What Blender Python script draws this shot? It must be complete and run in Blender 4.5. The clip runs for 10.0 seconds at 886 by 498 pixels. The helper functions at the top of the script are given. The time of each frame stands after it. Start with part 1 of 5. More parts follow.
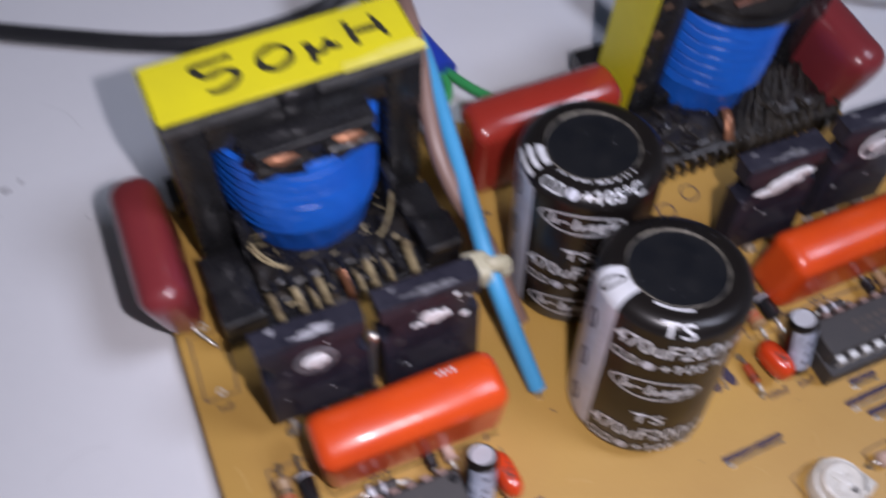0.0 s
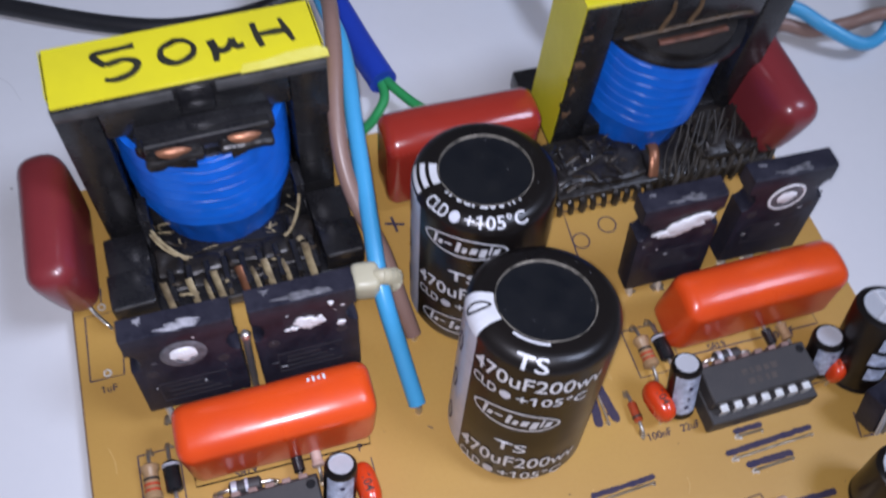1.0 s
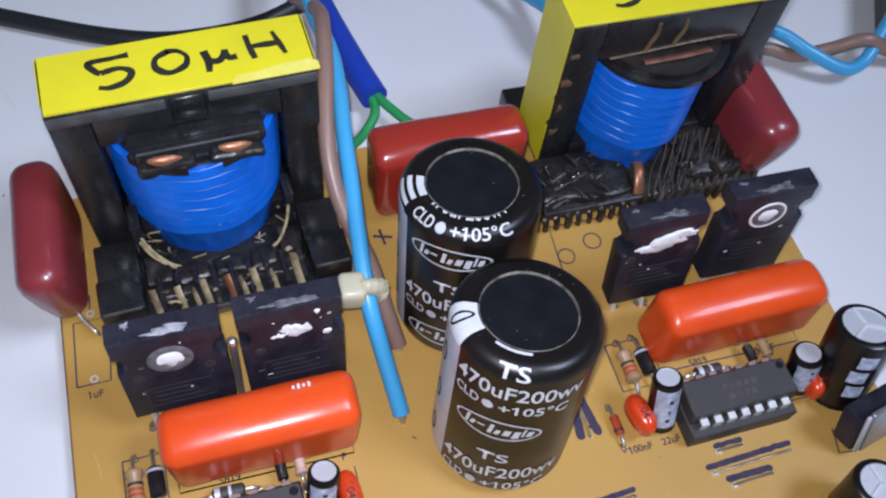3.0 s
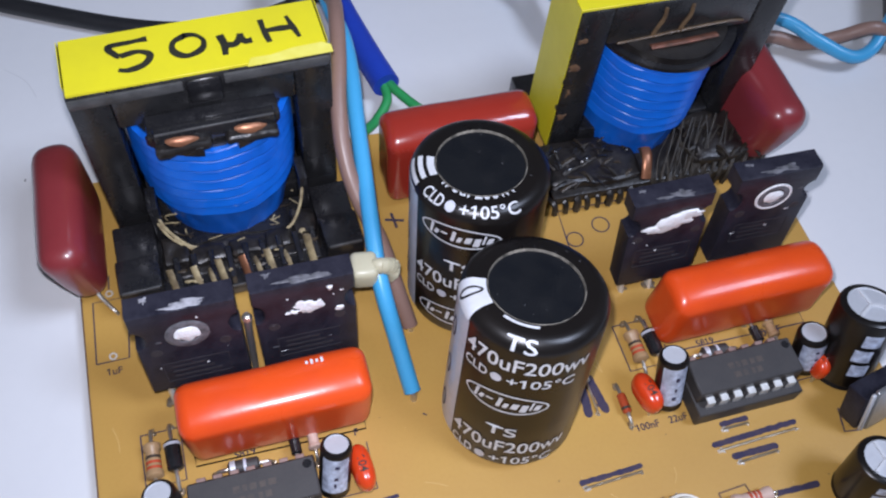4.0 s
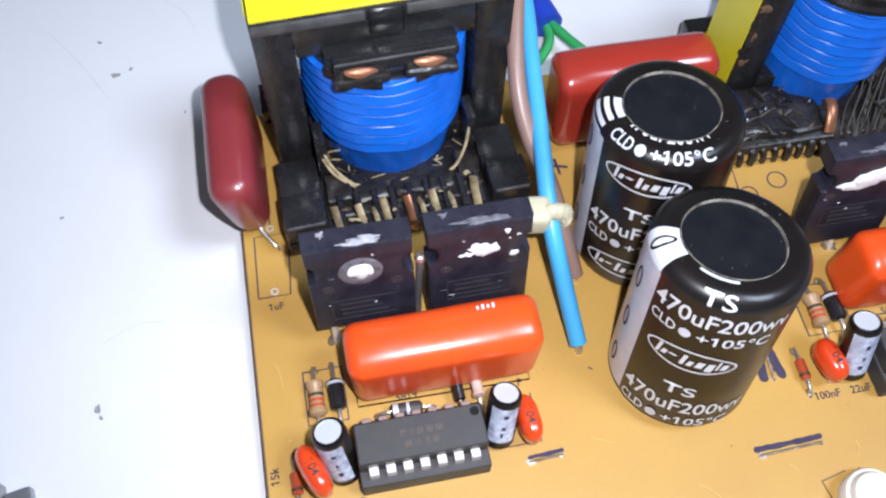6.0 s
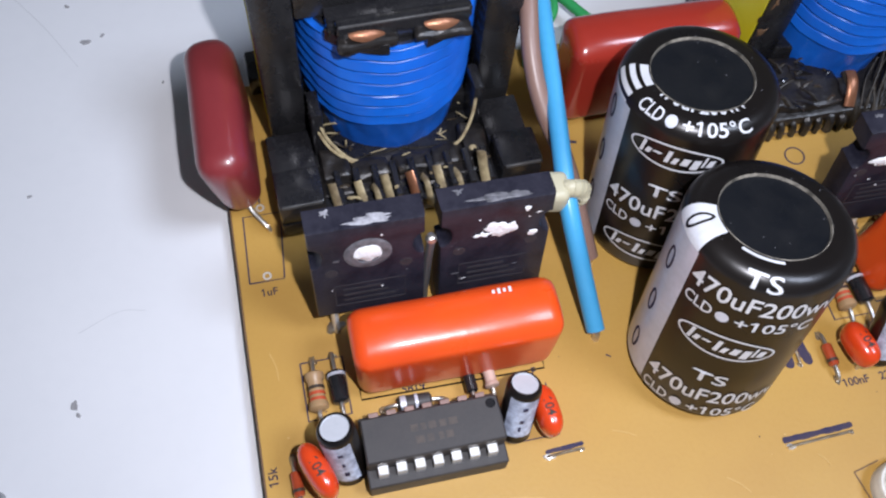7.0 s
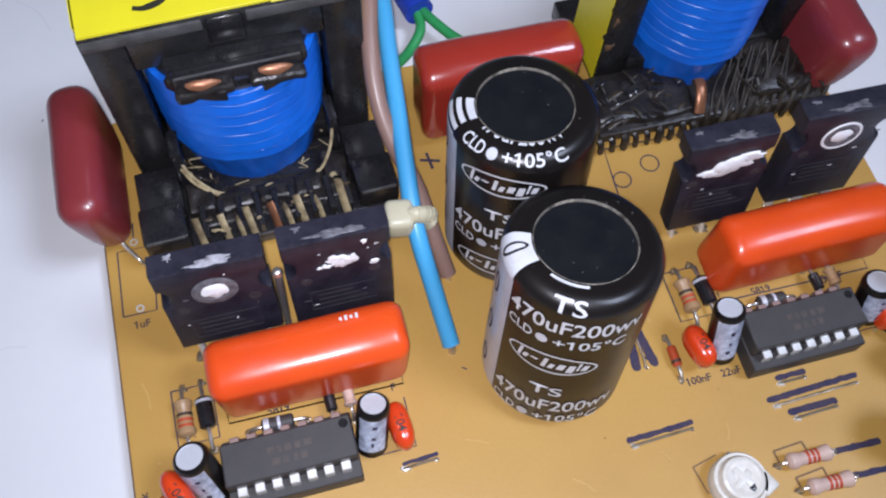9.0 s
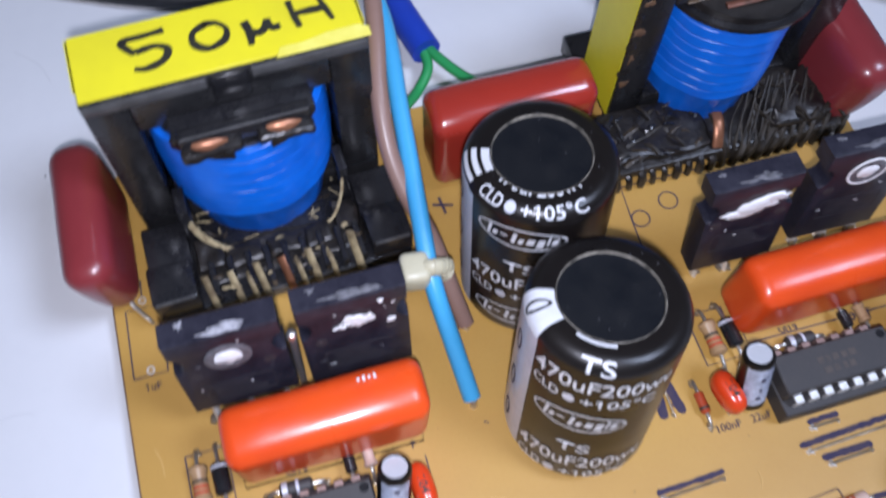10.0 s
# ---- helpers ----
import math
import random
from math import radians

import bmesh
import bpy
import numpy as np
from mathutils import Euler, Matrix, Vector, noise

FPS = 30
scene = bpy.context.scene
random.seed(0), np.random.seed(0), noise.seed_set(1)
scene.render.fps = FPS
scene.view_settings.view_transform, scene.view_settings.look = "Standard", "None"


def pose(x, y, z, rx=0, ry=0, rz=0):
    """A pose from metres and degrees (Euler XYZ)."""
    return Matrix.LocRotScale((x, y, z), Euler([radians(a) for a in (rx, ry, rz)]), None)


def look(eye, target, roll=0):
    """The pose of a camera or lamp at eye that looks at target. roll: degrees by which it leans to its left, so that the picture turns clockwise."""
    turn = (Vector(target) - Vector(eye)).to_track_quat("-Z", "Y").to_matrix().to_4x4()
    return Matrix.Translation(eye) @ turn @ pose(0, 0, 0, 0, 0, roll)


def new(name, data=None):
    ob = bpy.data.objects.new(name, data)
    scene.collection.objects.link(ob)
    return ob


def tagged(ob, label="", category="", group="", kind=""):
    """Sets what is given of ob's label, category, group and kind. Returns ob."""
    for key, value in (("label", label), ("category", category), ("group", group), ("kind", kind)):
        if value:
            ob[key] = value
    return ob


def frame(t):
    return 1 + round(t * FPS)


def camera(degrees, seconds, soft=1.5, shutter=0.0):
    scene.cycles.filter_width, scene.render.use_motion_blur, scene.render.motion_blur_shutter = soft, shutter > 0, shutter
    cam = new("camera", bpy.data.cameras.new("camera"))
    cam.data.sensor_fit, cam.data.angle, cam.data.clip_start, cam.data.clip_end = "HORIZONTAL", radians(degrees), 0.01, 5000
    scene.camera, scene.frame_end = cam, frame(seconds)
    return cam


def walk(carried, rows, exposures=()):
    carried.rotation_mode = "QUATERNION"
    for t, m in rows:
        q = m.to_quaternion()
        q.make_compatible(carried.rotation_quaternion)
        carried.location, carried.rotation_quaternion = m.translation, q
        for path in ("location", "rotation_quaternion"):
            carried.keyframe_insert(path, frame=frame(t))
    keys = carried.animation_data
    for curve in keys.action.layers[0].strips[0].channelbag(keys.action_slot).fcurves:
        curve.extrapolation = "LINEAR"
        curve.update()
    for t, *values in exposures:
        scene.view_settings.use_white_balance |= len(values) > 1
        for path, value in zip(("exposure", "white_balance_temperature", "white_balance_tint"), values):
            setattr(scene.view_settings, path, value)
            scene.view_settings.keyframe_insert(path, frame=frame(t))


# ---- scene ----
cam = camera(52.63, 10.0, soft=2.2, shutter=0.5)
CM = 0.01  # the plan below is in centimetres
# seconds, eye, target, roll
PATH = [
    (0, (0.708, -6.069, 13.840), (3.020, -1.517, 5.241), 4.69),
    (0.2, (1.951, -5.842, 13.494), (4.188, -1.877, 4.590), 8.21),
    (0.5, (3.052, -6.794, 13.089), (4.985, -2.434, 4.299), 4.55),
    (1, (2.787, -6.652, 14.155), (4.800, -2.011, 5.529), 7.68),
    (1.5, (2.410, -7.321, 15.109), (4.485, -2.340, 6.690), 7.62),
    (2, (2.877, -7.132, 14.487), (5.106, -2.200, 6.078), 9.15),
    (2.5, (3.069, -6.872, 14.602), (5.140, -1.957, 6.143), 7.92),
    (2.7, (2.882, -6.814, 14.432), (5.037, -2.004, 5.934), 9.12),
    (3.8, (2.736, -7.409, 14.137), (4.861, -2.509, 5.683), 8.77),
    (4, (2.719, -7.403, 14.320), (4.727, -2.506, 5.835), 7.62),
    (4.2, (2.088, -8.120, 14.174), (4.079, -2.936, 5.858), 8.49),
    (4.5, (0.910, -8.547, 14.033), (2.454, -3.141, 5.763), 5.24),
    (5, (0.546, -7.652, 13.959), (1.935, -2.257, 5.654), 5.55),
    (5.5, (0.838, -6.704, 14.509), (1.770, -1.745, 5.875), 1.25),
    (5.7, (1.406, -6.963, 14.193), (2.359, -2.170, 5.469), 0.76),
    (6.8, (0.872, -6.831, 12.811), (2.310, -2.249, 4.040), 6.43),
    (7, (0.709, -6.378, 12.672), (2.186, -1.907, 3.850), 6.64),
    (7.5, (1.340, -6.219, 13.183), (2.609, -1.974, 4.218), 3.71),
    (8, (1.924, -6.423, 13.406), (3.332, -2.210, 4.447), 4.83),
    (8.5, (2.089, -6.546, 13.793), (3.466, -2.376, 4.809), 4.67),
    (9, (2.853, -6.448, 13.830), (4.338, -2.307, 4.849), 5.07),
    (9.5, (2.792, -6.354, 13.763), (4.295, -2.198, 4.792), 5.39),
    (9.8, (2.460, -6.091, 13.735), (4.107, -1.940, 4.788), 6.61),
    (10, (2.876, -5.638, 13.751), (4.343, -1.406, 4.810), 2.71),
]
walk(cam, [(t, look([CM * v for v in eye], [CM * v for v in target], roll)) for t, eye, target, roll in PATH],
     exposures=[(0.0, -0.26, 6700, 20), (0.5, -0.12, 7050, 22), (1.0, -0.14, 6200, 17), (2.0, -0.04, 6050, 15), (2.5, 0.0, 6100, 13), (4.0, 0.02, 6250, 13), (5.0, 0.33, 6380, 10), (5.5, 0.72, 6400, 10), (7.0, 0.24, 6550, 11), (7.5, 0.05, 6600, 12), (8.0, 0.24, 6550, 11), (9.0, 0.09, 6350, 14), (10.0, 0.14, 6050, 15)])

# ---- light ----
world = bpy.data.worlds.new("world")
scene.world = world
world.use_nodes = True
world.node_tree.nodes["Background"].inputs[0].default_value = (0.75, 0.85, 1.0, 1)
world.node_tree.nodes["Background"].inputs[1].default_value = 0.02


def area_lamp(name, eye, target, size, watts, colour):
    data = bpy.data.lights.new(name, "AREA")
    data.shape, data.size, data.energy, data.color = "DISK", size, watts, colour
    lamp = new(name, data)
    lamp.matrix_world = look(eye, target)
    return lamp


def spot_lamp(name, eye, target, size, watts, colour, cone):
    data = bpy.data.lights.new(name, "SPOT")
    data.shadow_soft_size, data.energy, data.color = size, watts, colour
    data.spot_size, data.spot_blend = radians(cone), 1.0
    lamp = new(name, data)
    lamp.matrix_world = look(eye, target)
    return lamp


# the phone's own torch beside its lens, and the lamp on the ceiling
spot_lamp("phone_torch", (0.027, -0.066, 0.142), (0.075, 0.045, 0.0), 0.002, 0.95, (0.89, 0.90, 1.0), 140)
area_lamp("ceiling_lamp", (0.80, -0.36, 1.42), (0.05, 0.0, 0.0), 0.5, 15.0, (0.70, 0.80, 1.0))


# ---- materials ----
def mat(name, colour, rough=0.5, metal=0.0, second=None, coarse=60.0, fine=900.0, mix=0.35, bump=0.1, coat=0.0, grime=0.25, spec=0.5):
    m = bpy.data.materials.new(name)
    m.use_nodes = True
    nt = m.node_tree
    n, l = nt.nodes, nt.links
    b = n["Principled BSDF"]
    b.inputs["Roughness"].default_value, b.inputs["Metallic"].default_value = rough, metal
    b.inputs["Specular IOR Level"].default_value = spec
    b.inputs["Coat Weight"].default_value, b.inputs["Coat Roughness"].default_value = coat, 0.12
    tc = n.new("ShaderNodeTexCoord")
    big, small = n.new("ShaderNodeTexNoise"), n.new("ShaderNodeTexNoise")
    big.inputs["Scale"].default_value, big.inputs["Detail"].default_value = coarse, 5
    small.inputs["Scale"].default_value, small.inputs["Detail"].default_value = fine, 3
    l.new(tc.outputs["Object"], big.inputs["Vector"])
    l.new(tc.outputs["Object"], small.inputs["Vector"])
    second = second or tuple(c * 0.6 for c in colour)
    ramp = n.new("ShaderNodeMapRange")
    ramp.inputs["From Min"].default_value, ramp.inputs["From Max"].default_value = 0.35, 0.7
    ramp.inputs["To Max"].default_value = mix
    l.new(big.outputs["Fac"], ramp.inputs["Value"])
    one = n.new("ShaderNodeMix")
    one.data_type = "RGBA"
    one.inputs["A"].default_value, one.inputs["B"].default_value = (*colour, 1), (*second, 1)
    l.new(ramp.outputs["Result"], one.inputs["Factor"])
    speck = n.new("ShaderNodeMapRange")
    speck.inputs["From Min"].default_value, speck.inputs["From Max"].default_value = 0.45, 0.75
    speck.inputs["To Max"].default_value = grime
    l.new(small.outputs["Fac"], speck.inputs["Value"])
    two = n.new("ShaderNodeMix")
    two.data_type = "RGBA"
    two.inputs["B"].default_value = (*second, 1)
    l.new(one.outputs["Result"], two.inputs["A"])
    l.new(speck.outputs["Result"], two.inputs["Factor"])
    l.new(two.outputs["Result"], b.inputs["Base Color"])
    rr = n.new("ShaderNodeMapRange")
    rr.inputs["To Min"].default_value, rr.inputs["To Max"].default_value = max(0.03, rough - 0.12), min(1.0, rough + 0.15)
    l.new(big.outputs["Fac"], rr.inputs["Value"])
    l.new(rr.outputs["Result"], b.inputs["Roughness"])
    if bump:
        bp = n.new("ShaderNodeBump")
        bp.inputs["Strength"].default_value, bp.inputs["Distance"].default_value = bump, 0.0004
        l.new(small.outputs["Fac"], bp.inputs["Height"])
        l.new(bp.outputs["Normal"], b.inputs["Normal"])
    return m


TABLE = mat("white_laminate", (0.70, 0.70, 0.71), 0.42, second=(0.61, 0.615, 0.63), coarse=25, fine=400, mix=0.4, bump=0.04, grime=0.12)
TABLESCRATCH = mat("faint_table_scratch", (0.56, 0.56, 0.57), 0.5, second=(0.62, 0.62, 0.63), coarse=300, fine=900, mix=0.8)
WALL = mat("wall_paint", (0.62, 0.62, 0.60), 0.8, coarse=3, fine=60, bump=0.1)
FLOOR = mat("floor_tile", (0.30, 0.28, 0.26), 0.5, coarse=4, fine=40)
PCB = mat("phenolic_board", (0.485, 0.285, 0.066), 0.40, second=(0.40, 0.215, 0.046), coarse=42, fine=1500, mix=0.55, bump=0.06, grime=0.2)
INK = mat("dark_blue_ink", (0.030, 0.027, 0.066), 0.7, second=(0.080, 0.058, 0.070), coarse=300, fine=1200, mix=0.6, grime=0.3, spec=0.25)
SCRATCH = mat("pale_scratch", (0.56, 0.36, 0.12), 0.5, second=(0.49, 0.30, 0.08), coarse=300, fine=1500, mix=0.6)
BROWNINK = mat("brown_ink", (0.11, 0.06, 0.035), 0.6, second=(0.28, 0.16, 0.06), fine=1500, grime=0.5)
# paler ferrite: edge wear and the glint on edges, both put into the colour
WORNGLINT = mat("worn_ferrite_glint", (0.045, 0.045, 0.046), 0.4, second=(0.11, 0.11, 0.11), coarse=350, fine=1600, mix=0.6, bump=0.2)
FERRITE = mat("black_ferrite", (0.011, 0.011, 0.012), 0.26, second=(0.034, 0.034, 0.035), coarse=180, fine=1400, mix=0.5, bump=0.07, grime=0.35)
PLASTIC = mat("black_plastic", (0.011, 0.011, 0.013), 0.20, second=(0.034, 0.033, 0.033), coarse=260, fine=1600, mix=0.35, bump=0.06, grime=0.3)
FLUX = mat("burnt_flux", (0.055, 0.040, 0.024), 0.36, second=(0.015, 0.012, 0.010), coarse=500, fine=2200, mix=0.8, bump=0.4)
CHARRED = mat("varnished_black", (0.010, 0.009, 0.009), 0.34, second=(0.036, 0.030, 0.025), coarse=420, fine=1500, mix=0.45, bump=0.25, grime=0.3)
SCORCHED = mat("scorched_copper", (0.20, 0.075, 0.045), 0.5, metal=0.3, second=(0.05, 0.03, 0.02), coarse=400, fine=2000, mix=0.9, bump=0.3)
SOOT = mat("sooty_wire", (0.011, 0.009, 0.007), 0.5, second=(0.040, 0.029, 0.016), coarse=500, fine=2200, mix=0.7, bump=0.3)
VARNISH = mat("dried_brown_varnish", (0.15, 0.095, 0.050), 0.4, second=(0.04, 0.028, 0.018), coarse=500, fine=2200, mix=0.9, bump=0.3)
YELLOW = mat("yellow_tape", (0.74, 0.66, 0.018), 0.40, second=(0.60, 0.53, 0.02), coarse=110, fine=700, mix=0.5, bump=0.06, grime=0.1)
PALEYELLOW = mat("torn_yellow_tape", (0.80, 0.74, 0.16), 0.5, second=(0.70, 0.62, 0.06), coarse=300, fine=900, mix=0.7)
MARKER = mat("marker_ink", (0.012, 0.012, 0.014), 0.5, second=(0.05, 0.05, 0.02), fine=900)
BLUETAPE = mat("blue_tape", (0.0075, 0.136, 0.62), 0.36, second=(0.004, 0.080, 0.45), coarse=140, fine=500, mix=0.6, bump=0.12, grime=0.15)
COPPER = mat("enamelled_copper", (0.36, 0.16, 0.085), 0.36, metal=0.6, second=(0.16, 0.06, 0.03), coarse=500, fine=2500, mix=0.6)
STRING = mat("flux_stained_wire", (0.42, 0.34, 0.19), 0.45, second=(0.06, 0.035, 0.018), coarse=420, fine=2600, mix=0.8, bump=0.4)
STRAND = mat("frayed_pale_strand", (0.50, 0.42, 0.24), 0.5, second=(0.18, 0.12, 0.06), coarse=700, fine=2600, mix=0.8, bump=0.4)
RED = mat("dark_red_epoxy", (0.33, 0.030, 0.018), 0.22, second=(0.25, 0.020, 0.013), coarse=80, fine=500, mix=0.4, bump=0.05, coat=0.5, grime=0.1)
DULLRED = mat("maroon_epoxy", (0.22, 0.029, 0.033), 0.34, second=(0.16, 0.020, 0.024), coarse=80, fine=500, mix=0.4, bump=0.07, coat=0.3, grime=0.15)
REDORANGE = mat("red_orange_epoxy", (0.66, 0.055, 0.010), 0.22, second=(0.52, 0.035, 0.007), coarse=300, fine=900, mix=0.5, bump=0.05, coat=0.5, grime=0.1)
ORANGE = mat("orange_epoxy", (0.74, 0.078, 0.010), 0.31, second=(0.60, 0.050, 0.008), coarse=110, fine=380, mix=0.6, bump=0.08, coat=0.18, grime=0.15, spec=0.5)
SLEEVE = mat("capacitor_sleeve", (0.006, 0.005, 0.005), 0.3, second=(0.010, 0.007, 0.005), coarse=60, fine=500, mix=0.5, bump=0.03, grime=0.1)
DISC = mat("black_vinyl_disc", (0.0045, 0.0055, 0.008), 0.38, second=(0.010, 0.010, 0.011), coarse=200, fine=1500, mix=0.5, bump=0.1)
RIM = mat("dusty_rim", (0.30, 0.275, 0.23), 0.6, second=(0.02, 0.018, 0.015), coarse=480, fine=2200, mix=1.0, grime=0.6)
PRINT = mat("white_print", (0.63, 0.65, 0.69), 0.45, second=(0.46, 0.46, 0.46), coarse=300, fine=1500, mix=0.4)
STRIPE = mat("grey_stripe", (0.56, 0.58, 0.65), 0.35, second=(0.36, 0.37, 0.41), coarse=200, fine=900, mix=0.4, coat=0.3)
MOTTLED = mat("printed_label", (0.56, 0.64, 0.80), 0.4, second=(0.05, 0.05, 0.10), coarse=700, fine=1500, mix=0.6, grime=0.4)
ALU = mat("aluminium", (0.60, 0.62, 0.66), 0.5, metal=0.3, second=(0.46, 0.48, 0.52), coarse=200, fine=1500)
SOLDER = mat("tinned_wire", (0.68, 0.66, 0.62), 0.3, metal=0.9, second=(0.40, 0.36, 0.30), coarse=500, fine=2500, mix=0.6, bump=0.2)
PIN = mat("bright_tin", (0.80, 0.80, 0.78), 0.38, metal=0.5, second=(0.60, 0.58, 0.54), coarse=500, fine=2000, mix=0.4)
COPPERTIN = mat("dull_pink_tin", (0.36, 0.25, 0.22), 0.45, metal=0.4, second=(0.18, 0.12, 0.10), coarse=500, fine=2000, mix=0.6)
PASTE = mat("thermal_paste", (0.90, 0.91, 0.92), 0.45, second=(0.66, 0.66, 0.70), coarse=700, fine=2500, mix=0.35, bump=0.5)
PALESMEAR = mat("pale_paste_smear", (0.46, 0.46, 0.50), 0.5, second=(0.08, 0.08, 0.09), coarse=700, fine=2400, mix=0.8, bump=0.3)
SMEAR = mat("thin_paste_smear", (0.17, 0.17, 0.19), 0.5, second=(0.04, 0.04, 0.045), coarse=900, fine=2600, mix=0.8, bump=0.2)
RESIN = mat("moulded_resin", (0.012, 0.012, 0.020), 0.38, second=(0.040, 0.039, 0.055), coarse=260, fine=1800, mix=0.55, bump=0.08, grime=0.35, spec=0.24)
ICRESIN = mat("chip_resin", (0.035, 0.033, 0.034), 0.55, second=(0.06, 0.055, 0.052), coarse=250, fine=2200, mix=0.4, bump=0.05)
CHIPTEXT = mat("worn_tan_legend", (0.075, 0.060, 0.050), 0.6, second=(0.042, 0.039, 0.038), coarse=600, fine=2400, mix=0.8)
LEGEND = mat("faded_laser_legend", (0.046, 0.042, 0.048), 0.6, second=(0.018, 0.016, 0.02), coarse=500, fine=2000, mix=0.8)
TAN = mat("tan_resistor", (0.38, 0.24, 0.12), 0.4, second=(0.27, 0.16, 0.08), coarse=300, fine=1500)
PINK = mat("pale_pink_resistor", (0.58, 0.42, 0.35), 0.4, second=(0.42, 0.28, 0.22), coarse=300, fine=1500)
BAND = mat("orange_red_band", (0.46, 0.065, 0.022), 0.45, fine=1500)
DULLTIN = mat("fluxed_tin_wire", (0.46, 0.40, 0.31), 0.34, metal=0.75, second=(0.22, 0.16, 0.09), coarse=500, fine=2500, mix=0.8, bump=0.3)
DARKBAND = mat("dark_band", (0.05, 0.035, 0.025), 0.45, fine=1500)
GLASS = mat("reddish_glass_diode", (0.42, 0.07, 0.025), 0.12, second=(0.24, 0.03, 0.012), coarse=600, fine=1500, coat=0.6)
CYAN = mat("light_blue_insulation", (0.060, 0.35, 0.63), 0.32, second=(0.045, 0.29, 0.55), coarse=90, fine=900, bump=0.05)
BROWN = mat("brown_insulation", (0.25, 0.155, 0.125), 0.4, second=(0.19, 0.115, 0.09), coarse=90, fine=900, bump=0.05)
GREEN = mat("green_insulation", (0.03, 0.30, 0.09), 0.4, second=(0.02, 0.22, 0.06), coarse=90, fine=900, bump=0.05)
ROYAL = mat("royal_blue_sleeve", (0.014, 0.05, 0.42), 0.45, second=(0.012, 0.038, 0.33), coarse=90, fine=900, bump=0.08)
BLACKCABLE = mat("black_cable_jacket", (0.012, 0.012, 0.014), 0.42, second=(0.03, 0.03, 0.032), coarse=60, fine=900)
NYLON = mat("nylon_tie", (0.50, 0.47, 0.33), 0.4, second=(0.48, 0.44, 0.30), coarse=300, fine=1200, mix=0.5)
TRIM = mat("white_nylon_trimmer", (0.72, 0.70, 0.64), 0.38, second=(0.46, 0.44, 0.38), coarse=260, fine=900, mix=0.75, bump=0.2, grime=0.35)
STEEL = mat("grey_metal", (0.42, 0.43, 0.44), 0.4, metal=0.8, second=(0.30, 0.31, 0.32), coarse=200, fine=1500)
DIRT = mat("grey_crumb", (0.30, 0.295, 0.30), 0.8, fine=1500)


# ---- building blocks, in centimetres ----
def thing(name, x, y, z=0.0, turn=0.0, lean=0.0, side=0.0):
    ob = new(name)
    ob.matrix_basis = pose(CM * x, CM * y, CM * z, lean, side, turn)
    return ob


def finish(name, bm, material, smooth=True):
    bmesh.ops.scale(bm, vec=(CM, CM, CM), verts=bm.verts)
    me = bpy.data.meshes.new(name)
    bm.to_mesh(me)
    bm.free()
    if smooth:
        me.shade_smooth()
        me.set_sharp_from_angle(angle=radians(38))
    me.materials.append(material)
    return new(name, me)


def part(name, bm, material, parent, label="", smooth=True):
    ob = finish(name, bm, material, smooth)
    ob.parent = parent
    return tagged(ob, label)


def box(lo, hi, bevel=0.0, segs=2, bm=None):
    bm = bm or bmesh.new()
    made = bmesh.ops.create_cube(bm, size=1)["verts"]
    for v in made:
        v.co = Vector([lo[i] if v.co[i] < 0 else hi[i] for i in range(3)])
    if bevel:
        edges = list({e for v in made for e in v.link_edges})
        bmesh.ops.bevel(bm, geom=edges, offset=bevel, segments=segs, profile=0.5, affect="EDGES")
    return bm


def lathe(profile, segs=40, bm=None, cx=0.0, cy=0.0):
    bm = bm or bmesh.new()
    rings = []
    for r, z in profile:
        if r < 1e-6:
            rings.append([bm.verts.new((cx, cy, z))])
        else:
            rings.append([bm.verts.new((cx + r * math.cos(a), cy + r * math.sin(a), z)) for a in [2 * math.pi * i / segs for i in range(segs)]])
    for lo, hi in zip(rings, rings[1:]):
        for i in range(segs):
            j = (i + 1) % segs
            q = [lo[i % len(lo)], lo[j % len(lo)], hi[j % len(hi)], hi[i % len(hi)]]
            q = list(dict.fromkeys(q))
            if len(q) > 2:
                bm.faces.new(q)
    bmesh.ops.recalc_face_normals(bm, faces=bm.faces)
    return bm


def spline(points, steps=8):
    p = [Vector(q) for q in points]
    p = [2 * p[0] - p[1], *p, 2 * p[-1] - p[-2]]
    out = []
    for a, b, c, d in zip(p, p[1:], p[2:], p[3:]):
        for k in range(steps):
            t = k / steps
            out.append(0.5 * (2 * b + (c - a) * t + (2 * a - 5 * b + 4 * c - d) * t * t + (3 * b - a - 3 * c + d) * t ** 3))
    return out + [p[-2]]


def tube(points, r, segs=12, steps=8, bm=None, squash=1.0):
    bm = bm or bmesh.new()
    line = spline(points, steps) if steps > 1 else [Vector(q) for q in points]
    rings, up = [], Vector((0.13, 0.21, 0.97))
    for i, q in enumerate(line):
        way = (line[min(i + 1, len(line) - 1)] - line[max(i - 1, 0)]).normalized()
        side = way.cross(up).normalized() if abs(way.dot(up)) < 0.98 else way.cross(Vector((1, 0, 0))).normalized()
        over = side.cross(way)
        up = over
        rings.append([bm.verts.new(q + r * (math.cos(a) * side + squash * math.sin(a) * over)) for a in [2 * math.pi * k / segs for k in range(segs)]])
    for lo, hi in zip(rings, rings[1:]):
        for k in range(segs):
            bm.faces.new((lo[k], lo[(k + 1) % segs], hi[(k + 1) % segs], hi[k]))
    bm.faces.new(rings[0][::-1])
    bm.faces.new(rings[-1])
    bmesh.ops.recalc_face_normals(bm, faces=bm.faces)
    return bm


